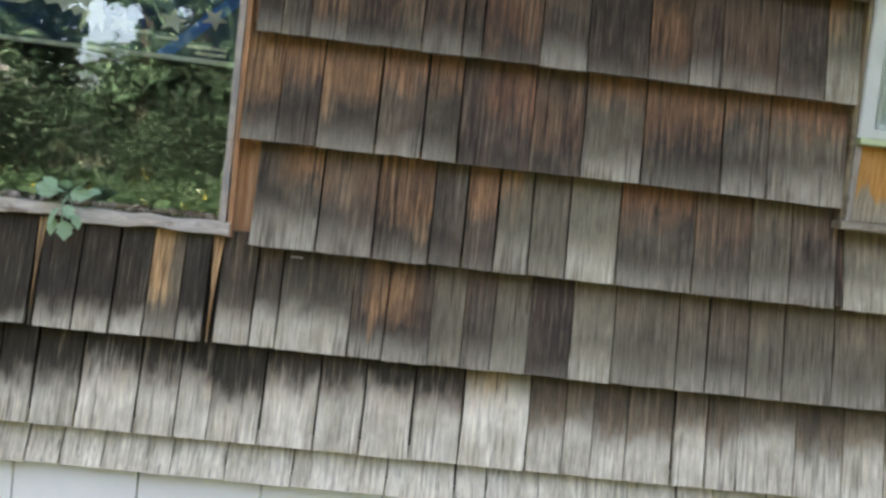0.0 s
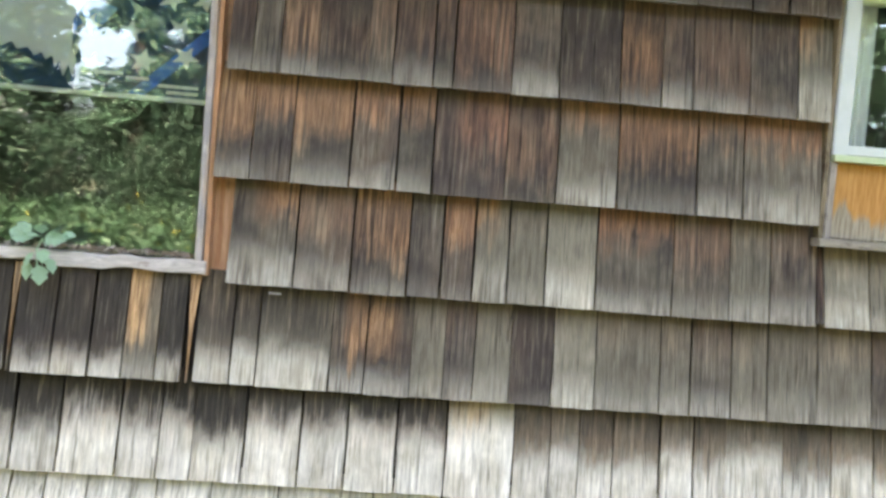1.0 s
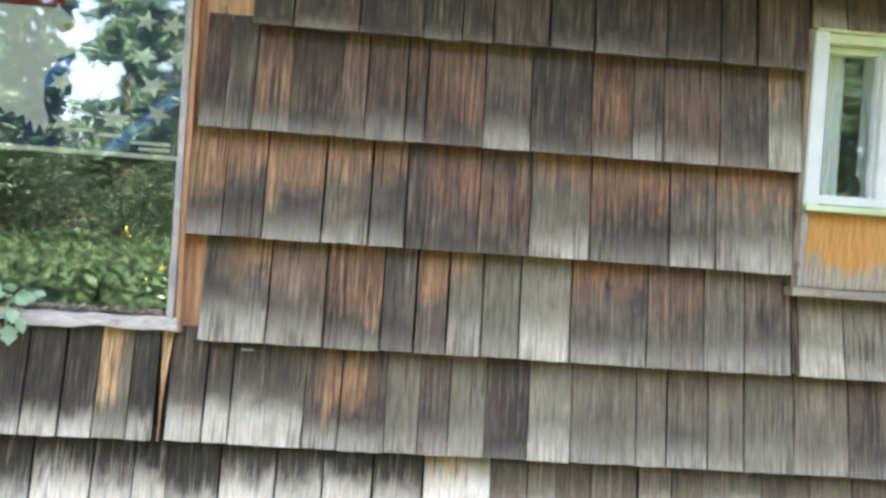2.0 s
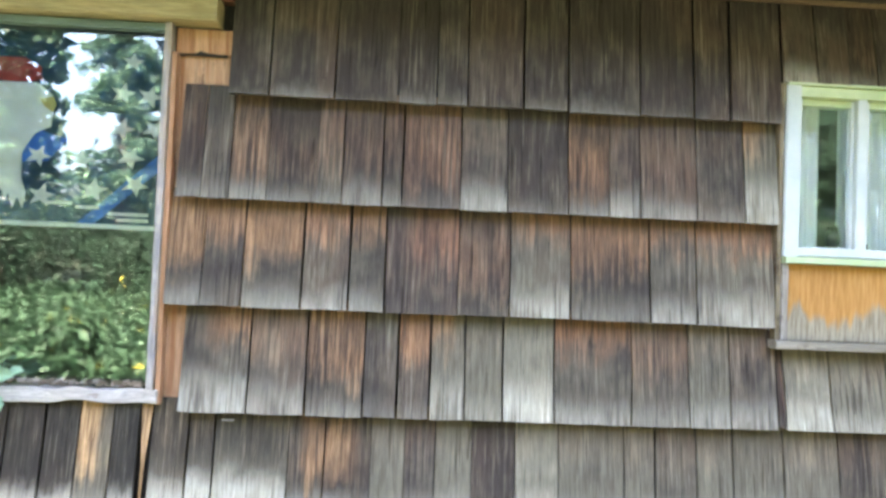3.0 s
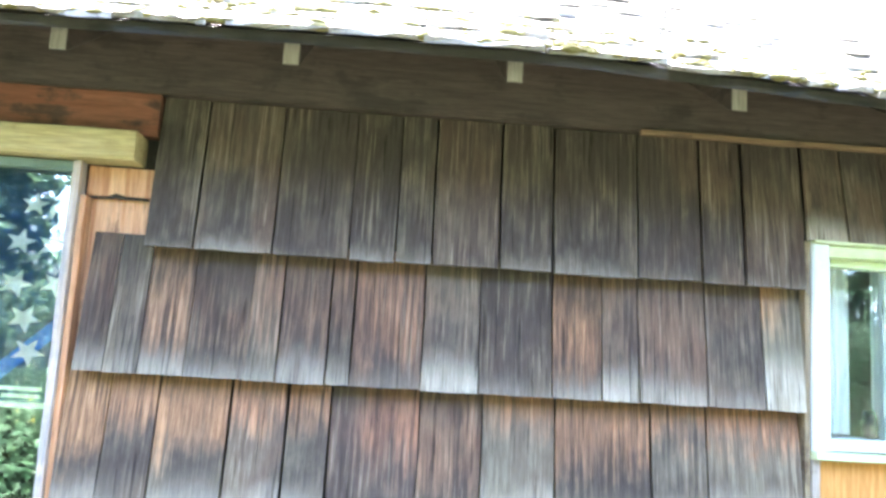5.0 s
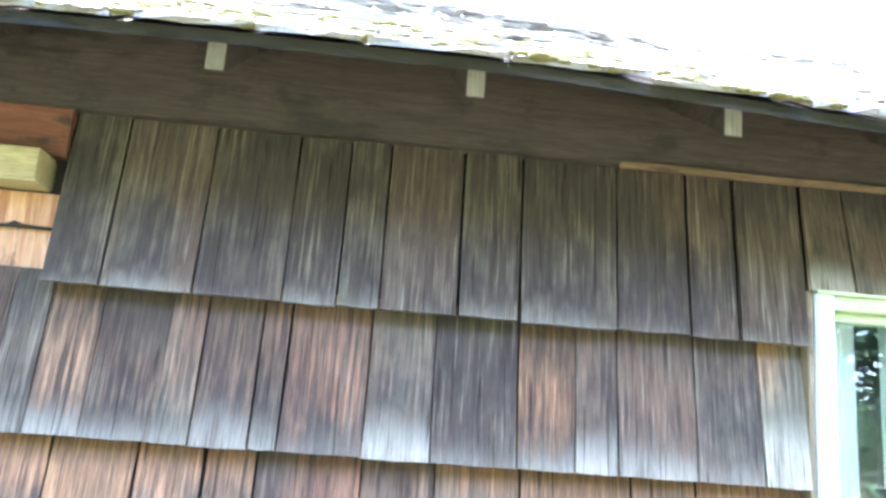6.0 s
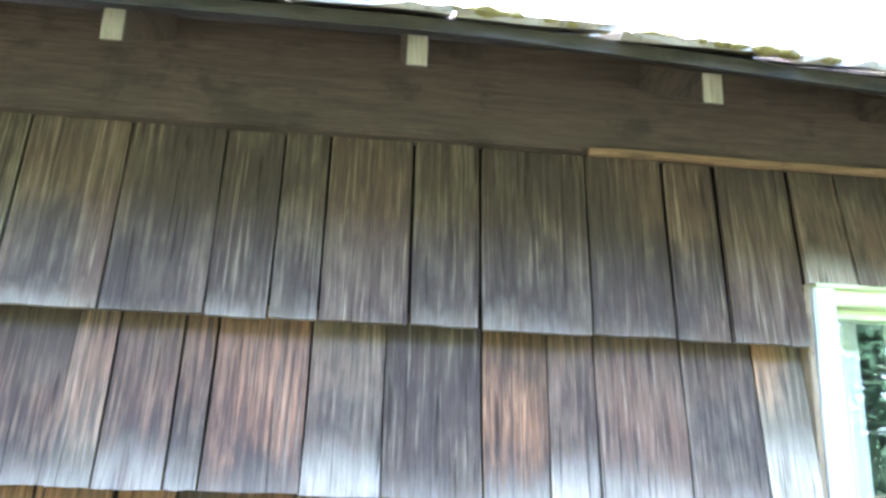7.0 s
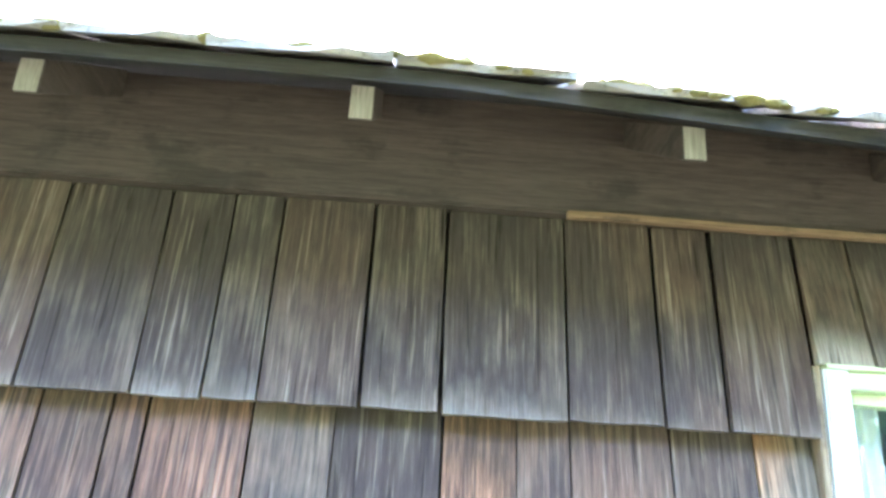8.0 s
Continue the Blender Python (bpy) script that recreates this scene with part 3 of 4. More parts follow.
part("jamb_trim", worn_board(bx1 + 0.0135, -0.5465, 2.000, 2.0404, 1.262, 2.128, 0.0022, 0.03, 9), RAW, big, "worn bare orange edge strip")
part("crack_block", worn_board(bx1 + 0.016, -0.420, 2.030, 2.0404, 2.134, bz1 - 0.004, 0.0015, 0.03, 7), RAW, big, "bare orange block")
part("crack", prism([(-0.552, 2.131), (-0.51, 2.133), (-0.495, 2.140), (-0.475, 2.1345), (-0.43, 2.1325), (-0.43, 2.1285), (-0.50, 2.1295), (-0.552, 2.1275)], 2.0275, 2.0403), PAPER, big, "dark crack across the board")
part("jamb_strip", worn_board(bx0 - 0.03, bx0 + 0.004, 1.992, 2.030, bz0 + 0.012, bz1 - 0.002, 0.0025, 0.06, 3), JAMB_WOOD, big)
part("head_strip", worn_board(bx0, bx1 - 0.005, 2.000, 2.030, bz1 - 0.022, bz1 - 0.003, 0.001, 0.06, 4), SHADED_GREEN, big, "green strip darkened as in the header's shade")
part("header", worn_board(-1.93, -0.446, 1.962, 2.0455, 2.201, 2.262, 0.0012, 0.08, 5), LUMBER, big, "pale yellow lumber header")
part("sill", worn_board(bx0 - 0.05, -0.549, 1.992, 2.060, 1.264, 1.297, 0.009, 0.012, 6), GREY_SILL, big, "rough grey weathered sill")
glass = part("pane", box(bx0 + 0.002, bx1 - 0.0045, 2.032, 2.036, bz0 + 0.012, bz1 - 0.004), PANE, big, "clear reflecting glass")
glass.visible_shadow = False

# Litter and flakes along the sill.
bm = bmesh.new()
rng = random.Random(3)
for i in range(130):
    x, y = rng.uniform(-1.3, -0.585), rng.uniform(2.0, 2.028)
    s = rng.uniform(0.005, 0.020)
    m = Matrix.Translation((x, y, 1.301 + s * 0.3)) @ Euler((rng.uniform(-0.7, 0.7), rng.uniform(-0.7, 0.7), rng.uniform(0, 6))).to_matrix().to_4x4()
    co = [m @ Vector(p) for p in ((-s, -s * 0.6, 0), (s * 0.2, -s * 0.8, s * 0.35), (s, 0, 0), (s * 0.1, s * 0.8, s * 0.3))]
    bm.faces.new([bm.verts.new(c) for c in co])
tagged(part("leaf_litter", bm, LITTER), "dry leaf litter and flakes along the window sill", "litter", kind="stuff")

# ---- printed banner behind the large pane ----
banner = thing("banner", "dark blue printed banner with white stars hanging inside the window", "banner")
BY = 2.062


part("cloth", box(-1.55, -0.590, BY, BY + 0.003, 1.694, 2.188), NAVY, banner, "dark navy cloth")
part("hem", worn_board(-1.56, -0.588, BY - 0.008, BY + 0.006, 1.686, 1.697, 0.0008, 0.1), CREAM, banner, "pale hem rod")
def star(cx, cz, r, turn):
    pts = []
    for k in range(10):
        a, q = turn + k * math.pi / 5, r if k % 2 == 0 else r * 0.42
        pts.append((cx + q * math.sin(a), cz + q * math.cos(a) * 0.84))
    part("star", prism(pts, BY - 0.0028, BY - 0.0005), CREAM, banner, "off-white star")


for cx, cz, r, turn in ((-0.786, 1.853, 0.036, 0.1), (-0.691, 1.940, 0.036, 0.35), (-0.608, 1.942, 0.034, 0.5), (-0.665, 1.868, 0.037, 0.45), (-0.877, 1.763, 0.036, 0.2), (-0.752, 1.782, 0.039, 0.15),
                        (-0.649, 1.799, 0.036, 0.5), (-0.624, 2.024, 0.035, 0.3), (-0.691, 2.029, 0.033, 0.2), (-0.760, 2.08, 0.030, 0.3), (-0.670, 2.11, 0.030, 0.1), (-0.890, 1.862, 0.034, 0.4)):
    star(cx, cz, r, turn)
part("stripe", prism([(-0.788, 1.698), (-0.745, 1.698), (-0.5905, 1.838), (-0.5905, 1.874), (-0.598, 1.874)], BY - 0.002, BY - 0.0004), BLUE, banner, "bright blue diagonal stripe")
part("stripe", prism([(-0.932, 1.845), (-0.927, 1.891), (-0.885, 1.925), (-0.822, 1.906), (-0.866, 1.850)], BY - 0.0016, BY - 0.0004), BLUE, banner, "bright blue patch")
feathers = [(-1.30, 1.78), (-1.30, 2.044), (-0.994, 2.044), (-0.900, 2.045), (-0.864, 2.015), (-0.858, 1.985), (-0.864, 1.936), (-0.901, 1.918), (-0.930, 1.867), (-0.929, 1.802), (-0.917, 1.771), (-0.922, 1.728),
            (-0.936, 1.757), (-0.947, 1.727), (-0.958, 1.766), (-0.968, 1.748), (-0.975, 1.776), (-0.992, 1.765), (-1.002, 1.782), (-1.020, 1.772), (-1.035, 1.792), (-1.062, 1.785), (-1.075, 1.803), (-1.12, 1.780)]
part("pale_patch", prism(feathers, BY - 0.0022, BY - 0.0003), CREAM, banner, "plain off-white patch with ragged lower edge")
part("red_patch", prism([(-1.20, 2.05), (-1.20, 2.10), (-0.997, 2.106), (-0.935, 2.108), (-0.895, 2.086), (-0.889, 2.052), (-0.94, 2.046)], BY - 0.0035, BY - 0.0026), RED, banner, "plain red patch")
part("ochre_patch", prism([(-0.893, 2.005), (-0.862, 2.012), (-0.852, 1.992), (-0.860, 1.972), (-0.880, 1.984)], BY - 0.0036, BY - 0.0026), YELLOW, banner, "plain ochre patch")
for x0, x1, z in ((-0.868, -0.800, 1.746), (-0.792, -0.735, 1.738), (-0.712, -0.612, 1.724), (-0.690, -0.612, 1.709)):
    part("text_bar", box(x0, x1, BY - 0.0034, BY - 0.0024, z - 0.004, z + 0.004), CREAM, banner, "pale bar of small print")

# ---- sprig growing over the sill ----
sprig = thing("sill_plant", "small pale green leafy sprig growing over the window sill", "plant")
rng = random.Random(8)


def leaf(cx, cy, cz, length, width, yaw, pitch, roll):
    """A lobed leaf with a folded midrib."""
    bm = bmesh.new()
    out = ((0, 0), (0.16, 0.30), (0.34, 0.5), (0.46, 0.36), (0.62, 0.44), (0.78, 0.25), (1, 0))
    mid = [bm.verts.new((u * length, 0, -0.10 * length * u * u)) for u, _ in out]
    for s in (1, -1):
        rim = [bm.verts.new((u * length, s * v * width, 0.10 * width - 0.16 * length * u * u)) for u, v in out[1:-1]]
        line = [mid[0], *rim, mid[-1]]
        for i in range(len(out) - 1):
            quad = [mid[i], mid[i + 1], line[i + 1], line[i]]
            quad = [v for k, v in enumerate(quad) if v not in quad[:k]]
            bm.faces.new(quad)
    bm.transform(Matrix.Translation((cx, cy, cz)) @ Euler((roll, pitch, yaw)).to_matrix().to_4x4())
    return bm


bm = bmesh.new()
path = [Vector((-0.945, 2.02, 1.296)), Vector((-0.943, 1.99, 1.322)), Vector((-0.940, 1.955, 1.300)), Vector((-0.935, 1.950, 1.245))]
for p, q in zip(path, path[1:]):
    d = (q - p)
    m = Matrix.Translation((p + q) / 2) @ d.to_track_quat("Z", "Y").to_matrix().to_4x4()
    bmesh.ops.create_cone(bm, cap_ends=True, segments=6, radius1=0.0022, radius2=0.0018, depth=d.length * 1.08, matrix=m)
part("stem", bm, SPRIG, sprig)
for cx, cy, cz, ln, w, yaw, pitch in ((-0.955, 1.970, 1.325, 0.070, 0.060, 3.1, 0.0), (-0.930, 1.970, 1.328, 0.068, 0.058, 6.1, 0.05), (-0.945, 1.980, 1.330, 0.060, 0.055, 4.4, -0.1),
                                     (-0.945, 1.955, 1.292, 0.060, 0.060, 3.9, 1.0), (-0.930, 1.950, 1.262, 0.062, 0.060, 5.3, 1.25), (-0.915, 1.955, 1.280, 0.055, 0.050, 5.8, 0.9), (-0.955, 1.955, 1.268, 0.058, 0.052, 4.3, 1.3),
                                     (-0.985, 1.985, 1.332, 0.055, 0.05, 2.9, -0.2), (-0.900, 1.985, 1.330, 0.055, 0.05, 6.0, -0.2), (-0.945, 1.99, 1.335, 0.055, 0.05, 4.9, -0.7), (-0.965, 1.98, 1.338, 0.05, 0.045, 3.6, -0.6),
                                     (-0.915, 1.975, 1.336, 0.05, 0.045, 5.4, -0.5), (-0.925, 1.960, 1.300, 0.05, 0.045, 5.0, 0.9)):
    part("leaf", leaf(cx, cy, cz, ln * 0.8, w * 0.72, yaw, pitch, math.cos(yaw) * rng.uniform(0.7, 1.2) if pitch < 0.5 else 0.0), SPRIG, sprig)

# ---- small window ----
sx0, sx1, sz0, sz1 = SMALL
small = thing("window_2", "small white sliding window with pale green edges", "window", "structure")
fz0 = 1.690
part("side_casing", worn_board(sx0 + 0.001, sx0 + 0.040, 1.986, 2.085, fz0, sz1, 0.0006, 0.1, 11), WHITE, small, "white side casing")
part("side_casing", worn_board(sx1 - 0.040, sx1 - 0.001, 1.986, 2.085, fz0, sz1, 0.0006, 0.1, 12), WHITE, small)
part("head_casing", worn_board(sx0 + 0.0405, sx1 - 0.0405, 1.990, 2.085, sz1 - 0.028, sz1 - 0.001, 0.0006, 0.1, 13), GREEN_PAINT, small, "pale green head casing")
part("head_cap", worn_board(sx0 + 0.003, sx1 - 0.003, 1.980, 2.0, sz1 - 0.0005, sz1 + 0.006, 0.0006, 0.1, 14), GREEN_PAINT, small)
part("sash_sill", worn_board(sx0 + 0.0405, sx1 - 0.0405, 1.990, 2.12, fz0 + 0.002, fz0 + 0.026, 0.0006, 0.1, 15), WHITE, small, "white sash sill")
part("drip_edge", worn_board(sx0 + 0.004, sx1 - 0.004, 1.976, 2.01, fz0 - 0.017, fz0 - 0.0005, 0.0006, 0.1, 16), GREEN_PAINT, small, "pale green lower edge")
part("mullion", worn_board(1.190, 1.216, 1.994, 2.06, fz0 + 0.0265, sz1 - 0.0285, 0.0005, 0.1, 17), WHITE, small, "white mullion")
for a, b in ((sx0 + 0.0405, 1.1895), (1.2165, sx1 - 0.0405)):
    for name, q in (("sash_stile", (a, a + 0.014, fz0 + 0.027, sz1 - 0.029)), ("sash_stile", (b - 0.008, b, fz0 + 0.027, sz1 - 0.029)), ("sash_rail", (a + 0.0145, b - 0.0085, sz1 - 0.046, sz1 - 0.029))):
        part(name, box(q[0], q[1], 2.012, 2.05, q[2], q[3], 0.0015), WHITE if name == "sash_stile" else GREEN_PAINT, small)
    p = part("pane", box(a + 0.0145, b - 0.0085, 2.028, 2.031, fz0 + 0.0265, sz1 - 0.0465), PANE_SMALL, small, "clear glass")
    p.visible_shadow = False
part("apron_panel", worn_board(sx0 + 0.019, sx1 - 0.004, 2.003, 2.0455, 1.4765, fz0 - 0.0175, 0.0006, 0.05, 18), RAW_PANEL, small, "bare orange plywood panel, greyed below")
part("side_trim", worn_board(0.9845, 0.9955, 1.994, 2.0455, 1.4765, 2.136, 0.0012, 0.05, 19), TAN_TRIM, small, "thin tan trim strip")
part("side_trim", worn_board(0.9965, 1.0145, 1.990, 2.0455, 1.4765, fz0 - 0.0175, 0.001, 0.05, 20), GREY_WOOD, small, "grey strip")
part("ledge", worn_board(0.976, sx1 + 0.02, 1.968, 2.0455, 1.455, 1.476, 0.0025, 0.04, 21), LEDGE_WOOD, small, "grey weathered ledge")


def curtain(x0, x1, z0, z1, folds, label):
    c = thing("curtain", label, "curtain")
    bm = bmesh.new()
    n = folds * 8
    cols = []
    for i in range(n + 1):
        u = i / n
        y = 2.105 + 0.007 * math.sin(u * folds * 2 * math.pi) + 0.003 * math.sin(u * 9.0)
        cols.append([bm.verts.new((x0 + u * (x1 - x0), y + 0.004 * k, z0 + (z1 - z0) * k)) for k in (0, 0.5, 1)])
    for a, b in zip(cols, cols[1:]):
        for k in range(2):
            bm.faces.new((a[k], b[k], b[k + 1], a[k + 1]))
    ob = part("cloth", bm, CURTAIN, c)
    s = ob.modifiers.new("thickness", "SOLIDIFY")
    s.thickness = 0.0015


curtain(1.045, 1.145, 1.720, 2.13, 3, "white curtain drawn to the side behind the small window")
curtain(1.198, 1.41, 1.720, 2.13, 7, "white pleated curtain hanging behind the small window")


def pot(x, y, r, h):
    p = thing("pot", "small dark glazed pot on the window sill", "pot")
    bm = bmesh.new()
    prof = ((0.6, 0.0), (0.85, 0.12), (1.0, 0.4), (0.92, 0.7), (0.7, 0.86), (0.74, 1.0), (0.62, 1.0), (0.58, 0.85))
    rings = [[bm.verts.new((x + r * a * math.cos(t * math.pi / 8), y + r * a * math.sin(t * math.pi / 8), fz0 + 0.027 + h * b)) for t in range(16)] for a, b in prof]
    for q0, q1 in zip(rings, rings[1:]):
        for i in range(16):
            bm.faces.new((q0[i], q0[(i + 1) % 16], q1[(i + 1) % 16], q1[i]))
    bm.faces.new(rings[0][::-1])
    bm.faces.new(rings[-1])
    part("body", bm, DARK_POT, p)


pot(1.172, 2.073, 0.019, 0.06)
pot(1.252, 2.073, 0.017, 0.026)

# ---- the land behind the camera, seen in the panes ----
nrg = np.random.default_rng(4)


def leaf_cloud(name, centres, size, material, parent=None, stretch=1.6, droop=0.0, label=""):
    """Many small leaves, each a folded pair of triangles, at the given centres."""
    n = len(centres)
    a = nrg.normal(size=(n, 3))
    a[:, 2] = a[:, 2] * 0.6 - droop
    a /= np.linalg.norm(a, axis=1, keepdims=True)
    b = np.cross(a, nrg.normal(size=(n, 3)))
    b /= np.linalg.norm(b, axis=1, keepdims=True) + 1e-9
    s = size * nrg.uniform(0.6, 1.4, (n, 1))
    fold = np.cross(a, b) * s * 0.2
    v = np.stack([centres - a * s * stretch, centres + b * s * 0.6 + fold, centres + a * s * stretch, centres - b * s * 0.6 + fold], 1).reshape(-1, 3)
    k = np.arange(n)[:, None] * 4
    f = np.concatenate([k + np.array([[0, 1, 2]]), k + np.array([[0, 2, 3]])], 0)
    me = bpy.data.meshes.new(name)
    me.from_pydata(v.tolist(), [], f.tolist())
    me.materials.append(material)
    ob = new(name, me)
    if parent:
        ob.parent = parent
        ob.matrix_parent_inverse = Matrix.Translation(parent.matrix_basis.translation).inverted()
    return tagged(ob, label)


def limb(bm, p, q, r0, r1):
    d = q - p
    bmesh.ops.create_cone(bm, cap_ends=True, segments=8, radius1=r0, radius2=r1, depth=d.length, matrix=Matrix.Translation((p + q) / 2) @ d.to_track_quat("Z", "Y").to_matrix().to_4x4())


def spruce(x, y, h, spread):
    z = ground_height(x, y) - 0.1
    t = thing("spruce", "tall dark green spruce with drooping boughs", "tree", group="trees beyond the meadow", at=(x, y, z))
    bm = bmesh.new()
    limb(bm, Vector((x, y, z)), Vector((x, y, z + h)), h * 0.022, 0.02)
    c = []
    for k in range(int(h * 13)):
        u = nrg.uniform(0.04, 1.0)
        ang = nrg.uniform(0, 2 * math.pi)
        ln = spread * (1 - u) ** 0.8 * nrg.uniform(0.6, 1.1) + 0.15
        p = Vector((x, y, z + h * u))
        q = p + Vector((math.cos(ang) * ln, math.sin(ang) * ln, -0.28 * ln + 0.1 * u))
        if ln > 0.6:
            limb(bm, p, q, 0.03, 0.008)
        m = int(75 * ln) + 14
        w = nrg.uniform(0.1, 1.0, (m, 1))
        pts = np.array(p) + (np.array(q) - np.array(p)) * w + nrg.normal(size=(m, 3)) * np.array([0.10, 0.10, 0.06]) * (0.5 + ln * 0.5)
        pts[:, 2] -= nrg.uniform(0, 0.25, m) * (0.3 + 0.4 * ln)
        c.append(pts)
    part("trunk", bm, BARK, t, "brown trunk with boughs")
    leaf_cloud("crown", np.concatenate(c), 0.075, NEEDLE, t, 2.0, 0.4, "dark needles")


def broadleaf(x, y, h, r, n, size=0.10, mat=None):
    z = ground_height(x, y) - 0.1
    t = thing("tree", "green broadleaf tree with an uneven crown", "tree", group="trees beyond the meadow", at=(x, y, z))
    bm = bmesh.new()
    top = Vector((x + nrg.normal() * 0.3, y, z + h * 0.55))
    limb(bm, Vector((x, y, z)), top, h * 0.025, h * 0.014)
    c = []
    for k in range(16):
        d = nrg.normal(size=3)
        d /= np.linalg.norm(d)
        e = np.array([x, y, z + h * 0.62]) + d * np.array([r, r, h * 0.36]) * nrg.uniform(0.45, 0.95)
        limb(bm, top, Vector(e), h * 0.008, 0.012)
        m = n // 16
        c.append(e + nrg.normal(size=(m, 3)) * r * 0.24 * np.array([1, 1, 0.8]))
    part("trunk", bm, BARK, t, "brown trunk with limbs")
    leaf_cloud("crown", np.concatenate(c), size, mat or BUSH, t, 1.2, 0.1, "green leaves")


# Trees beyond the meadow, with a gap of open sky.
for x, y, h, s in ((-7.6, -19, 12.0, 2.2), (-6.3, -20, 11.0, 2.2), (-5.0, -21, 10.5, 2.4), (-12.9, -20, 12.5, 2.4),  (-14.0, -18, 10.5, 2.4), (-15.5, -22, 11.0, 2.8), (-2.5, -24, 11, 2.6), (9.5, -18, 11, 2.8), (13, -21, 12, 2.8)):
    spruce(x, y, h, s)
for x, y, h, r, n in ((-18.5, -25, 10, 3.4, 5200), (-22, -20, 10, 3.5, 5200), (1.5, -24, 9, 3.2, 4800), (5.0, -22, 9, 3.2, 4800), (8, -25, 10, 3.4, 4800), (17, -18, 10, 3.6, 4800),
                      (-10.8, -29, 5.4, 2.6, 6000), (-16.5, -26, 9.0, 3.0, 6500), (-4.4, -24, 11.5, 2.6, 7000), (-27, -14, 10, 3.6, 4800), (22, -12, 10, 3.6, 4800)):
    broadleaf(x, y, h, r, n)

# Woods added round the clearing to block low light, except where sky shows low.
ang = nrg.uniform(-2.0, 2.0, 70000)
clear = (ang < -0.44) | (ang > -0.30)
ang = ang[clear]
rad = nrg.uniform(25, 33, len(ang))
top = 12.0 + 2.5 * np.array([noise.noise(Vector((t * 9, 0.3, 0))) + 0.6 * noise.noise(Vector((t * 31, 2.0, 0))) for t in ang])
zz = top * nrg.uniform(0.02, 1.0, len(ang)) ** 0.8
woods = np.stack([np.sin(ang) * rad, -np.cos(ang) * rad, zz + 0.8], 1)
tagged(leaf_cloud("sky_blocking_woods", woods, 0.28, BUSH, None, 1.3, 0.2), "dense green woods round the clearing, added to block low sky light", "woods", kind="stuff")


def bush(x, y, h, r, n):
    z = ground_height(x, y)
    b = thing("bush", "rounded green bush at the meadow's edge", "bush", group="bushes at the meadow's edge", at=(x, y, z))
    bm = bmesh.new()
    c = []
    for k in range(9):
        e = Vector((x + nrg.normal() * r * 0.5, y + nrg.normal() * r * 0.5, z + h * nrg.uniform(0.45, 0.95)))
        limb(bm, Vector((x + nrg.normal() * 0.06, y, z - 0.05)), e, 0.02, 0.006)
        m = n // 9
        c.append(np.array(e) + nrg.normal(size=(m, 3)) * np.array([r * 0.3, r * 0.3, h * 0.17]))
    part("stems", bm, BARK, b, "thin brown stems")
    leaf_cloud("foliage", np.concatenate(c), 0.055, HEDGE, b, 1.3, 0.0, "green leaves")


for i in range(26):
    bush(-19 + i * 1.45 + nrg.normal() * 0.4, -13.5 + nrg.normal() * 1.2, nrg.uniform(2.0, 3.0), nrg.uniform(0.9, 1.5), 1500)

for x, y, h in ((-8.3, -10.2, 2.5), (-9.4, -10.0, 2.6), (-10.6, -10.3, 2.4), (-7.2, -10.6, 2.2), (-11.8, -10.1, 2.5)):
    bush(x, y, h, 1.1, 1700)

# Weeds and flowers of the meadow: leafy clumps with gaps between them, over low growth.
leaves, heads = [], []
for i in range(760):
    y = -2.6 - 9.0 * nrg.uniform() ** 1.1
    x = nrg.uniform(-0.95, -0.05) * (4.1 - y) * 0.9 + 0.6 if i < 560 else nrg.uniform(-14, 10)
    tall = (0.75 + 0.35 * noise.noise(Vector((x * 0.5, y * 0.5, 3))) + 0.02 * (-y - 2.6)) * nrg.uniform(0.65, 1.3)
    z = ground_height(x, y)
    for k in range(int(nrg.integers(4, 8))):
        lean = nrg.normal(size=2) * 0.16
        m = int(nrg.integers(14, 30))
        u = nrg.uniform(0.15, 1.0, (m, 1)) ** 0.7
        tip = np.array([x + lean[0], y + lean[1], z + tall * nrg.uniform(0.7, 1.05)])
        leaves.append(np.array([x, y, z]) * (1 - u) + tip * u + nrg.normal(size=(m, 3)) * (0.03 + 0.06 * u))
        if nrg.uniform() < 0.07:
            heads.append(tip + nrg.normal(size=(6, 3)) * 0.035)
tagged(leaf_cloud("meadow_weeds", np.concatenate(leaves), 0.050, WEED, None, 1.05, 0.0), "tall green weeds of the overgrown meadow", "weeds", kind="stuff")
m = 14000
wx, wy = nrg.uniform(-16, 12, m), -2.4 - 9.5 * nrg.uniform(0, 1, m)
wz = np.array([ground_height(x, y) for x, y in zip(wx, wy)]) + nrg.uniform(0.02, 0.5, m)
tagged(leaf_cloud("low_growth", np.stack([wx, wy, wz], 1), 0.05, HEDGE, None, 1.6, -0.4), "low green growth under the meadow weeds", "weeds", kind="stuff")
half = len(heads) * 2 // 3
tagged(leaf_cloud("goldenrod_flowers", np.concatenate(heads[:half]), 0.022, GOLD, None, 1.6, 0.0), "yellow flower heads among the meadow weeds", "flowers", kind="stuff")
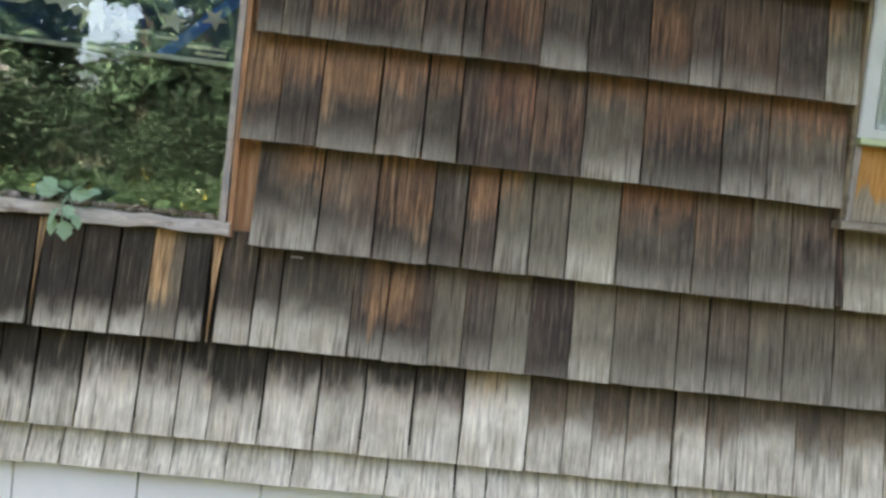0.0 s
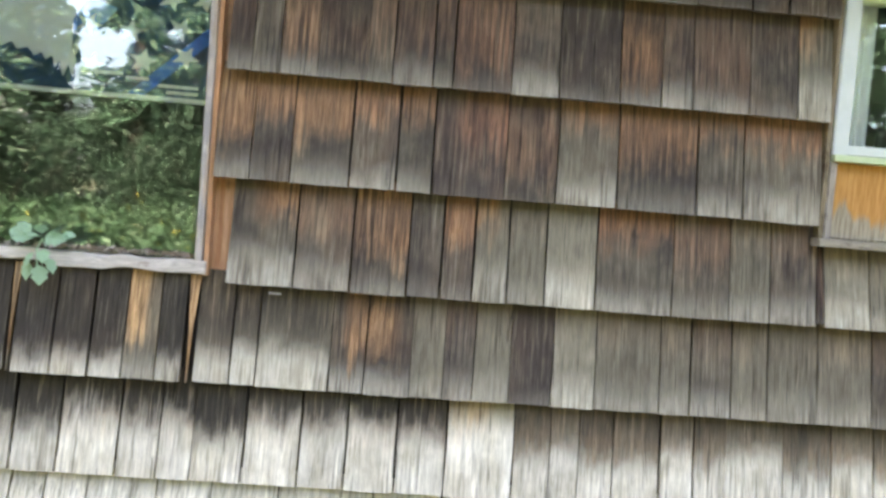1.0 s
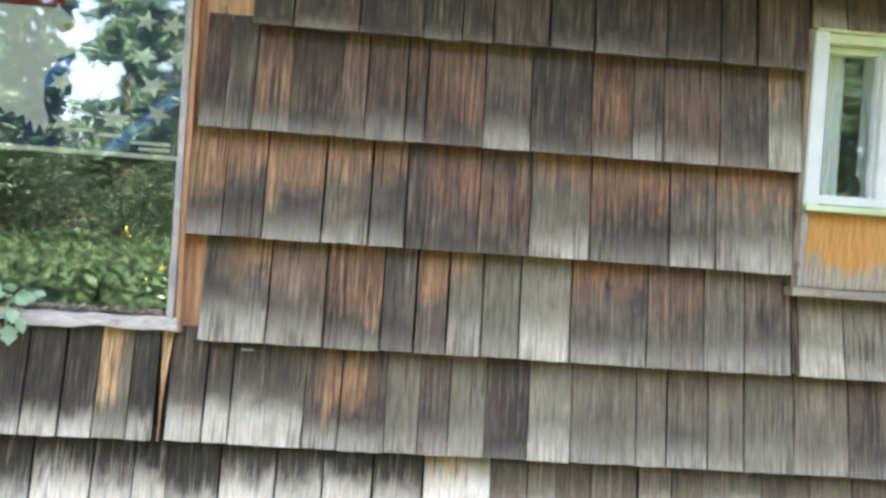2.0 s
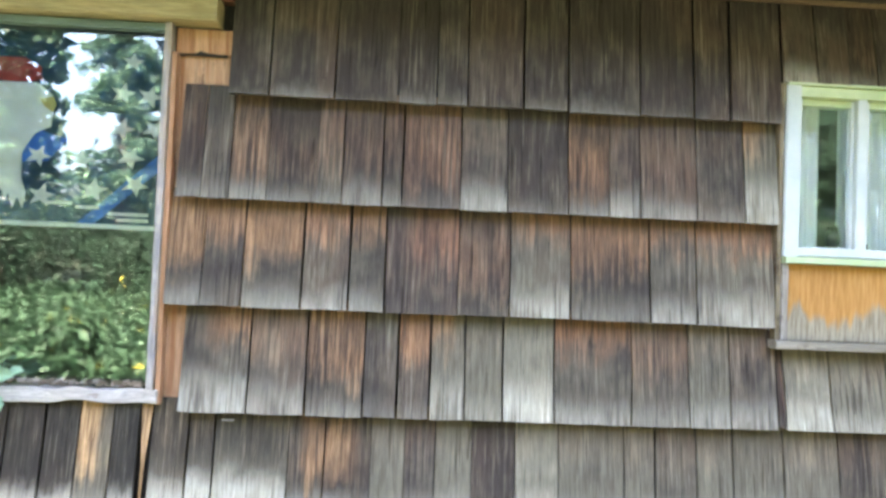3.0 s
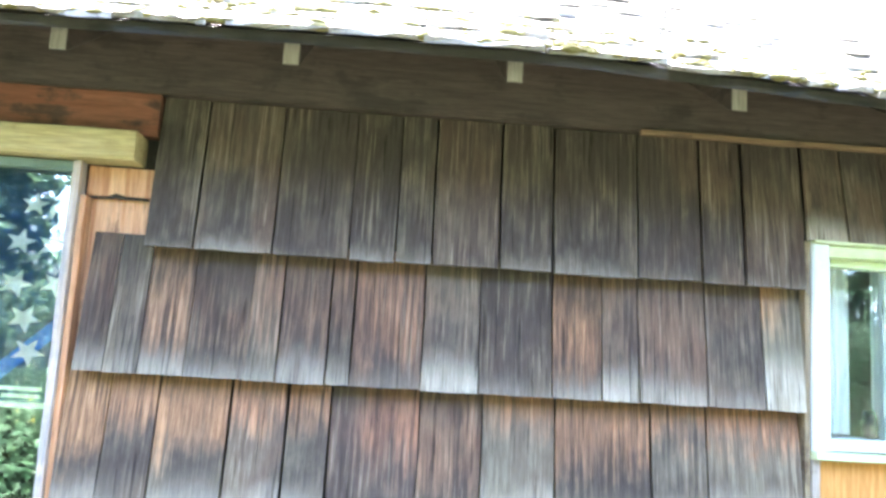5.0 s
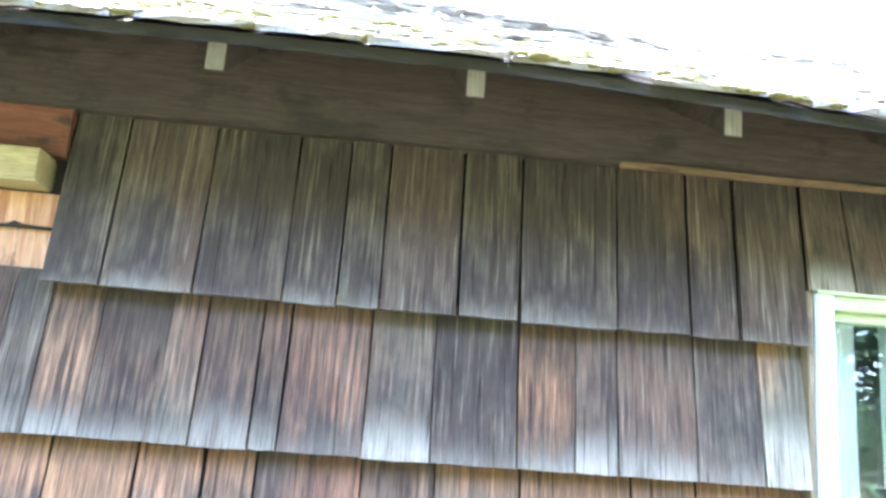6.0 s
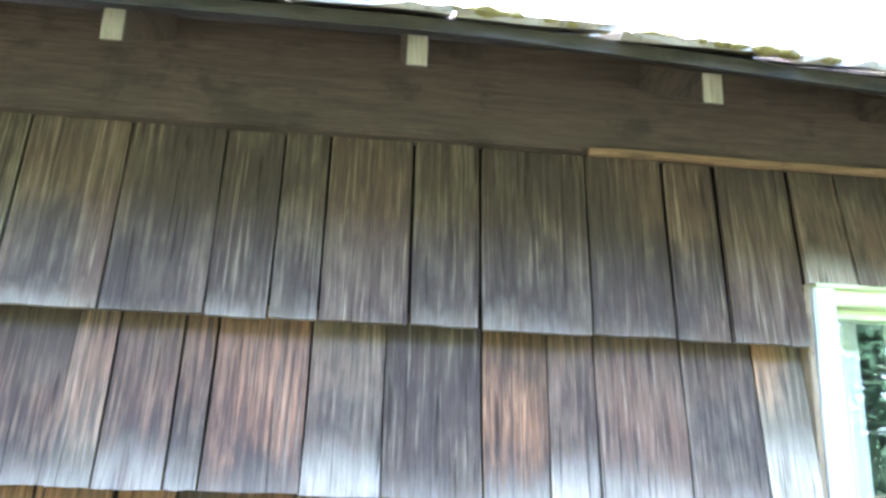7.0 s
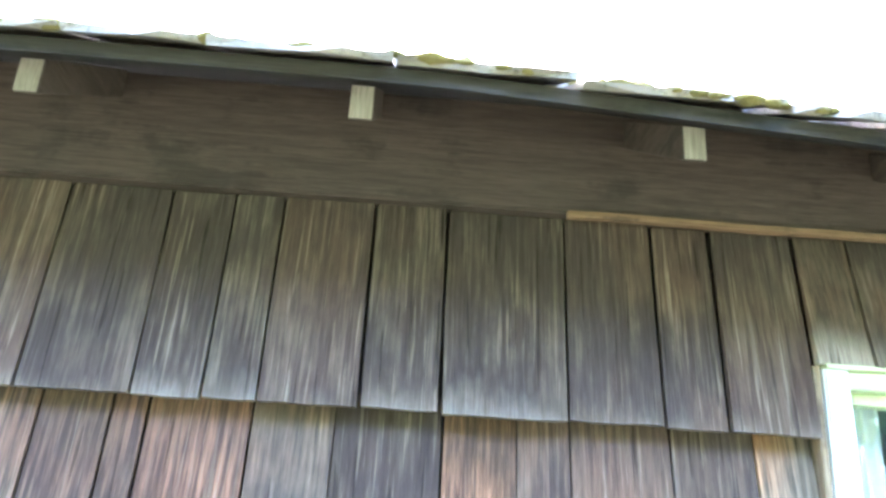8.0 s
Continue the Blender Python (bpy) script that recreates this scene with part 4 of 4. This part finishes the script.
tagged(leaf_cloud("white_meadow_flowers", np.concatenate(heads[half:]), 0.026, WHITE_FLOWER, None, 1.0, 0.0), "white flower heads among the meadow weeds", "flowers", kind="stuff")

# A grey shed at the meadow's edge.
shed = thing("shed", "grey shed with a dark grey gable roof", "shed", at=(-10.8, -11.5, 0.2))
part("body", box(-13.1, -8.7, -13.6, -11.4, 0.0, 2.85), SHED, shed, "grey board walls")
for s in (1, -1):
    bm = bmesh.new()
    mid, edge = -10.9, -10.9 + s * 2.75
    prof = [(mid, 4.4), (edge, 2.82), (edge, 2.74), (mid, 4.32)]
    ends = [[bm.verts.new((x, y, z)) for x, z in prof] for y in (-13.9, -11.1)]
    bm.faces.new(ends[0])
    bm.faces.new(ends[1][::-1])
    for i in range(4):
        bm.faces.new((ends[0][i], ends[0][(i + 1) % 4], ends[1][(i + 1) % 4], ends[1][i]))
    part("roof_slope", bm, SHED_ROOF, shed, "dark grey roofing")
part("gable", prism([(-13.1, 2.851), (-8.7, 2.851), (-10.9, 4.10)], -11.5, -11.4), SHED, shed, "grey gable")

# ---- small litter on the wall ----
bm = bmesh.new()
box(-0.392, -0.362, 1.996, 1.999, 1.228, 1.233, 0.001, bm)
tagged(part("splinter", bm, END_GRAIN), "pale wood splinter stuck on a dark shingle", "splinter")


def dry_strands(x, z, n, seed):
    """Dry grass strands caught under a shingle butt."""
    r = random.Random(seed)
    bm = bmesh.new()
    for k in range(n):
        a = Vector((x + r.uniform(-0.03, 0.03), 1.998, z + r.uniform(-0.002, 0.004)))
        b = a + Vector((r.uniform(-0.03, 0.03), -0.006, r.uniform(-0.012, 0.006)))
        limb(bm, a, b, 0.0006, 0.0004)
    tagged(part("dry_strands", bm, LITTER), "dry grass strands caught under a shingle edge", "litter", kind="stuff")


for i, (x, z, n) in enumerate(((-0.33, 0.998, 14), (-0.62, 1.000, 6), (-0.13, 0.996, 6), (0.62, 0.997, 5), (0.66, 1.248, 3), (-0.80, 1.004, 5))):
    dry_strands(x, z, n, i)
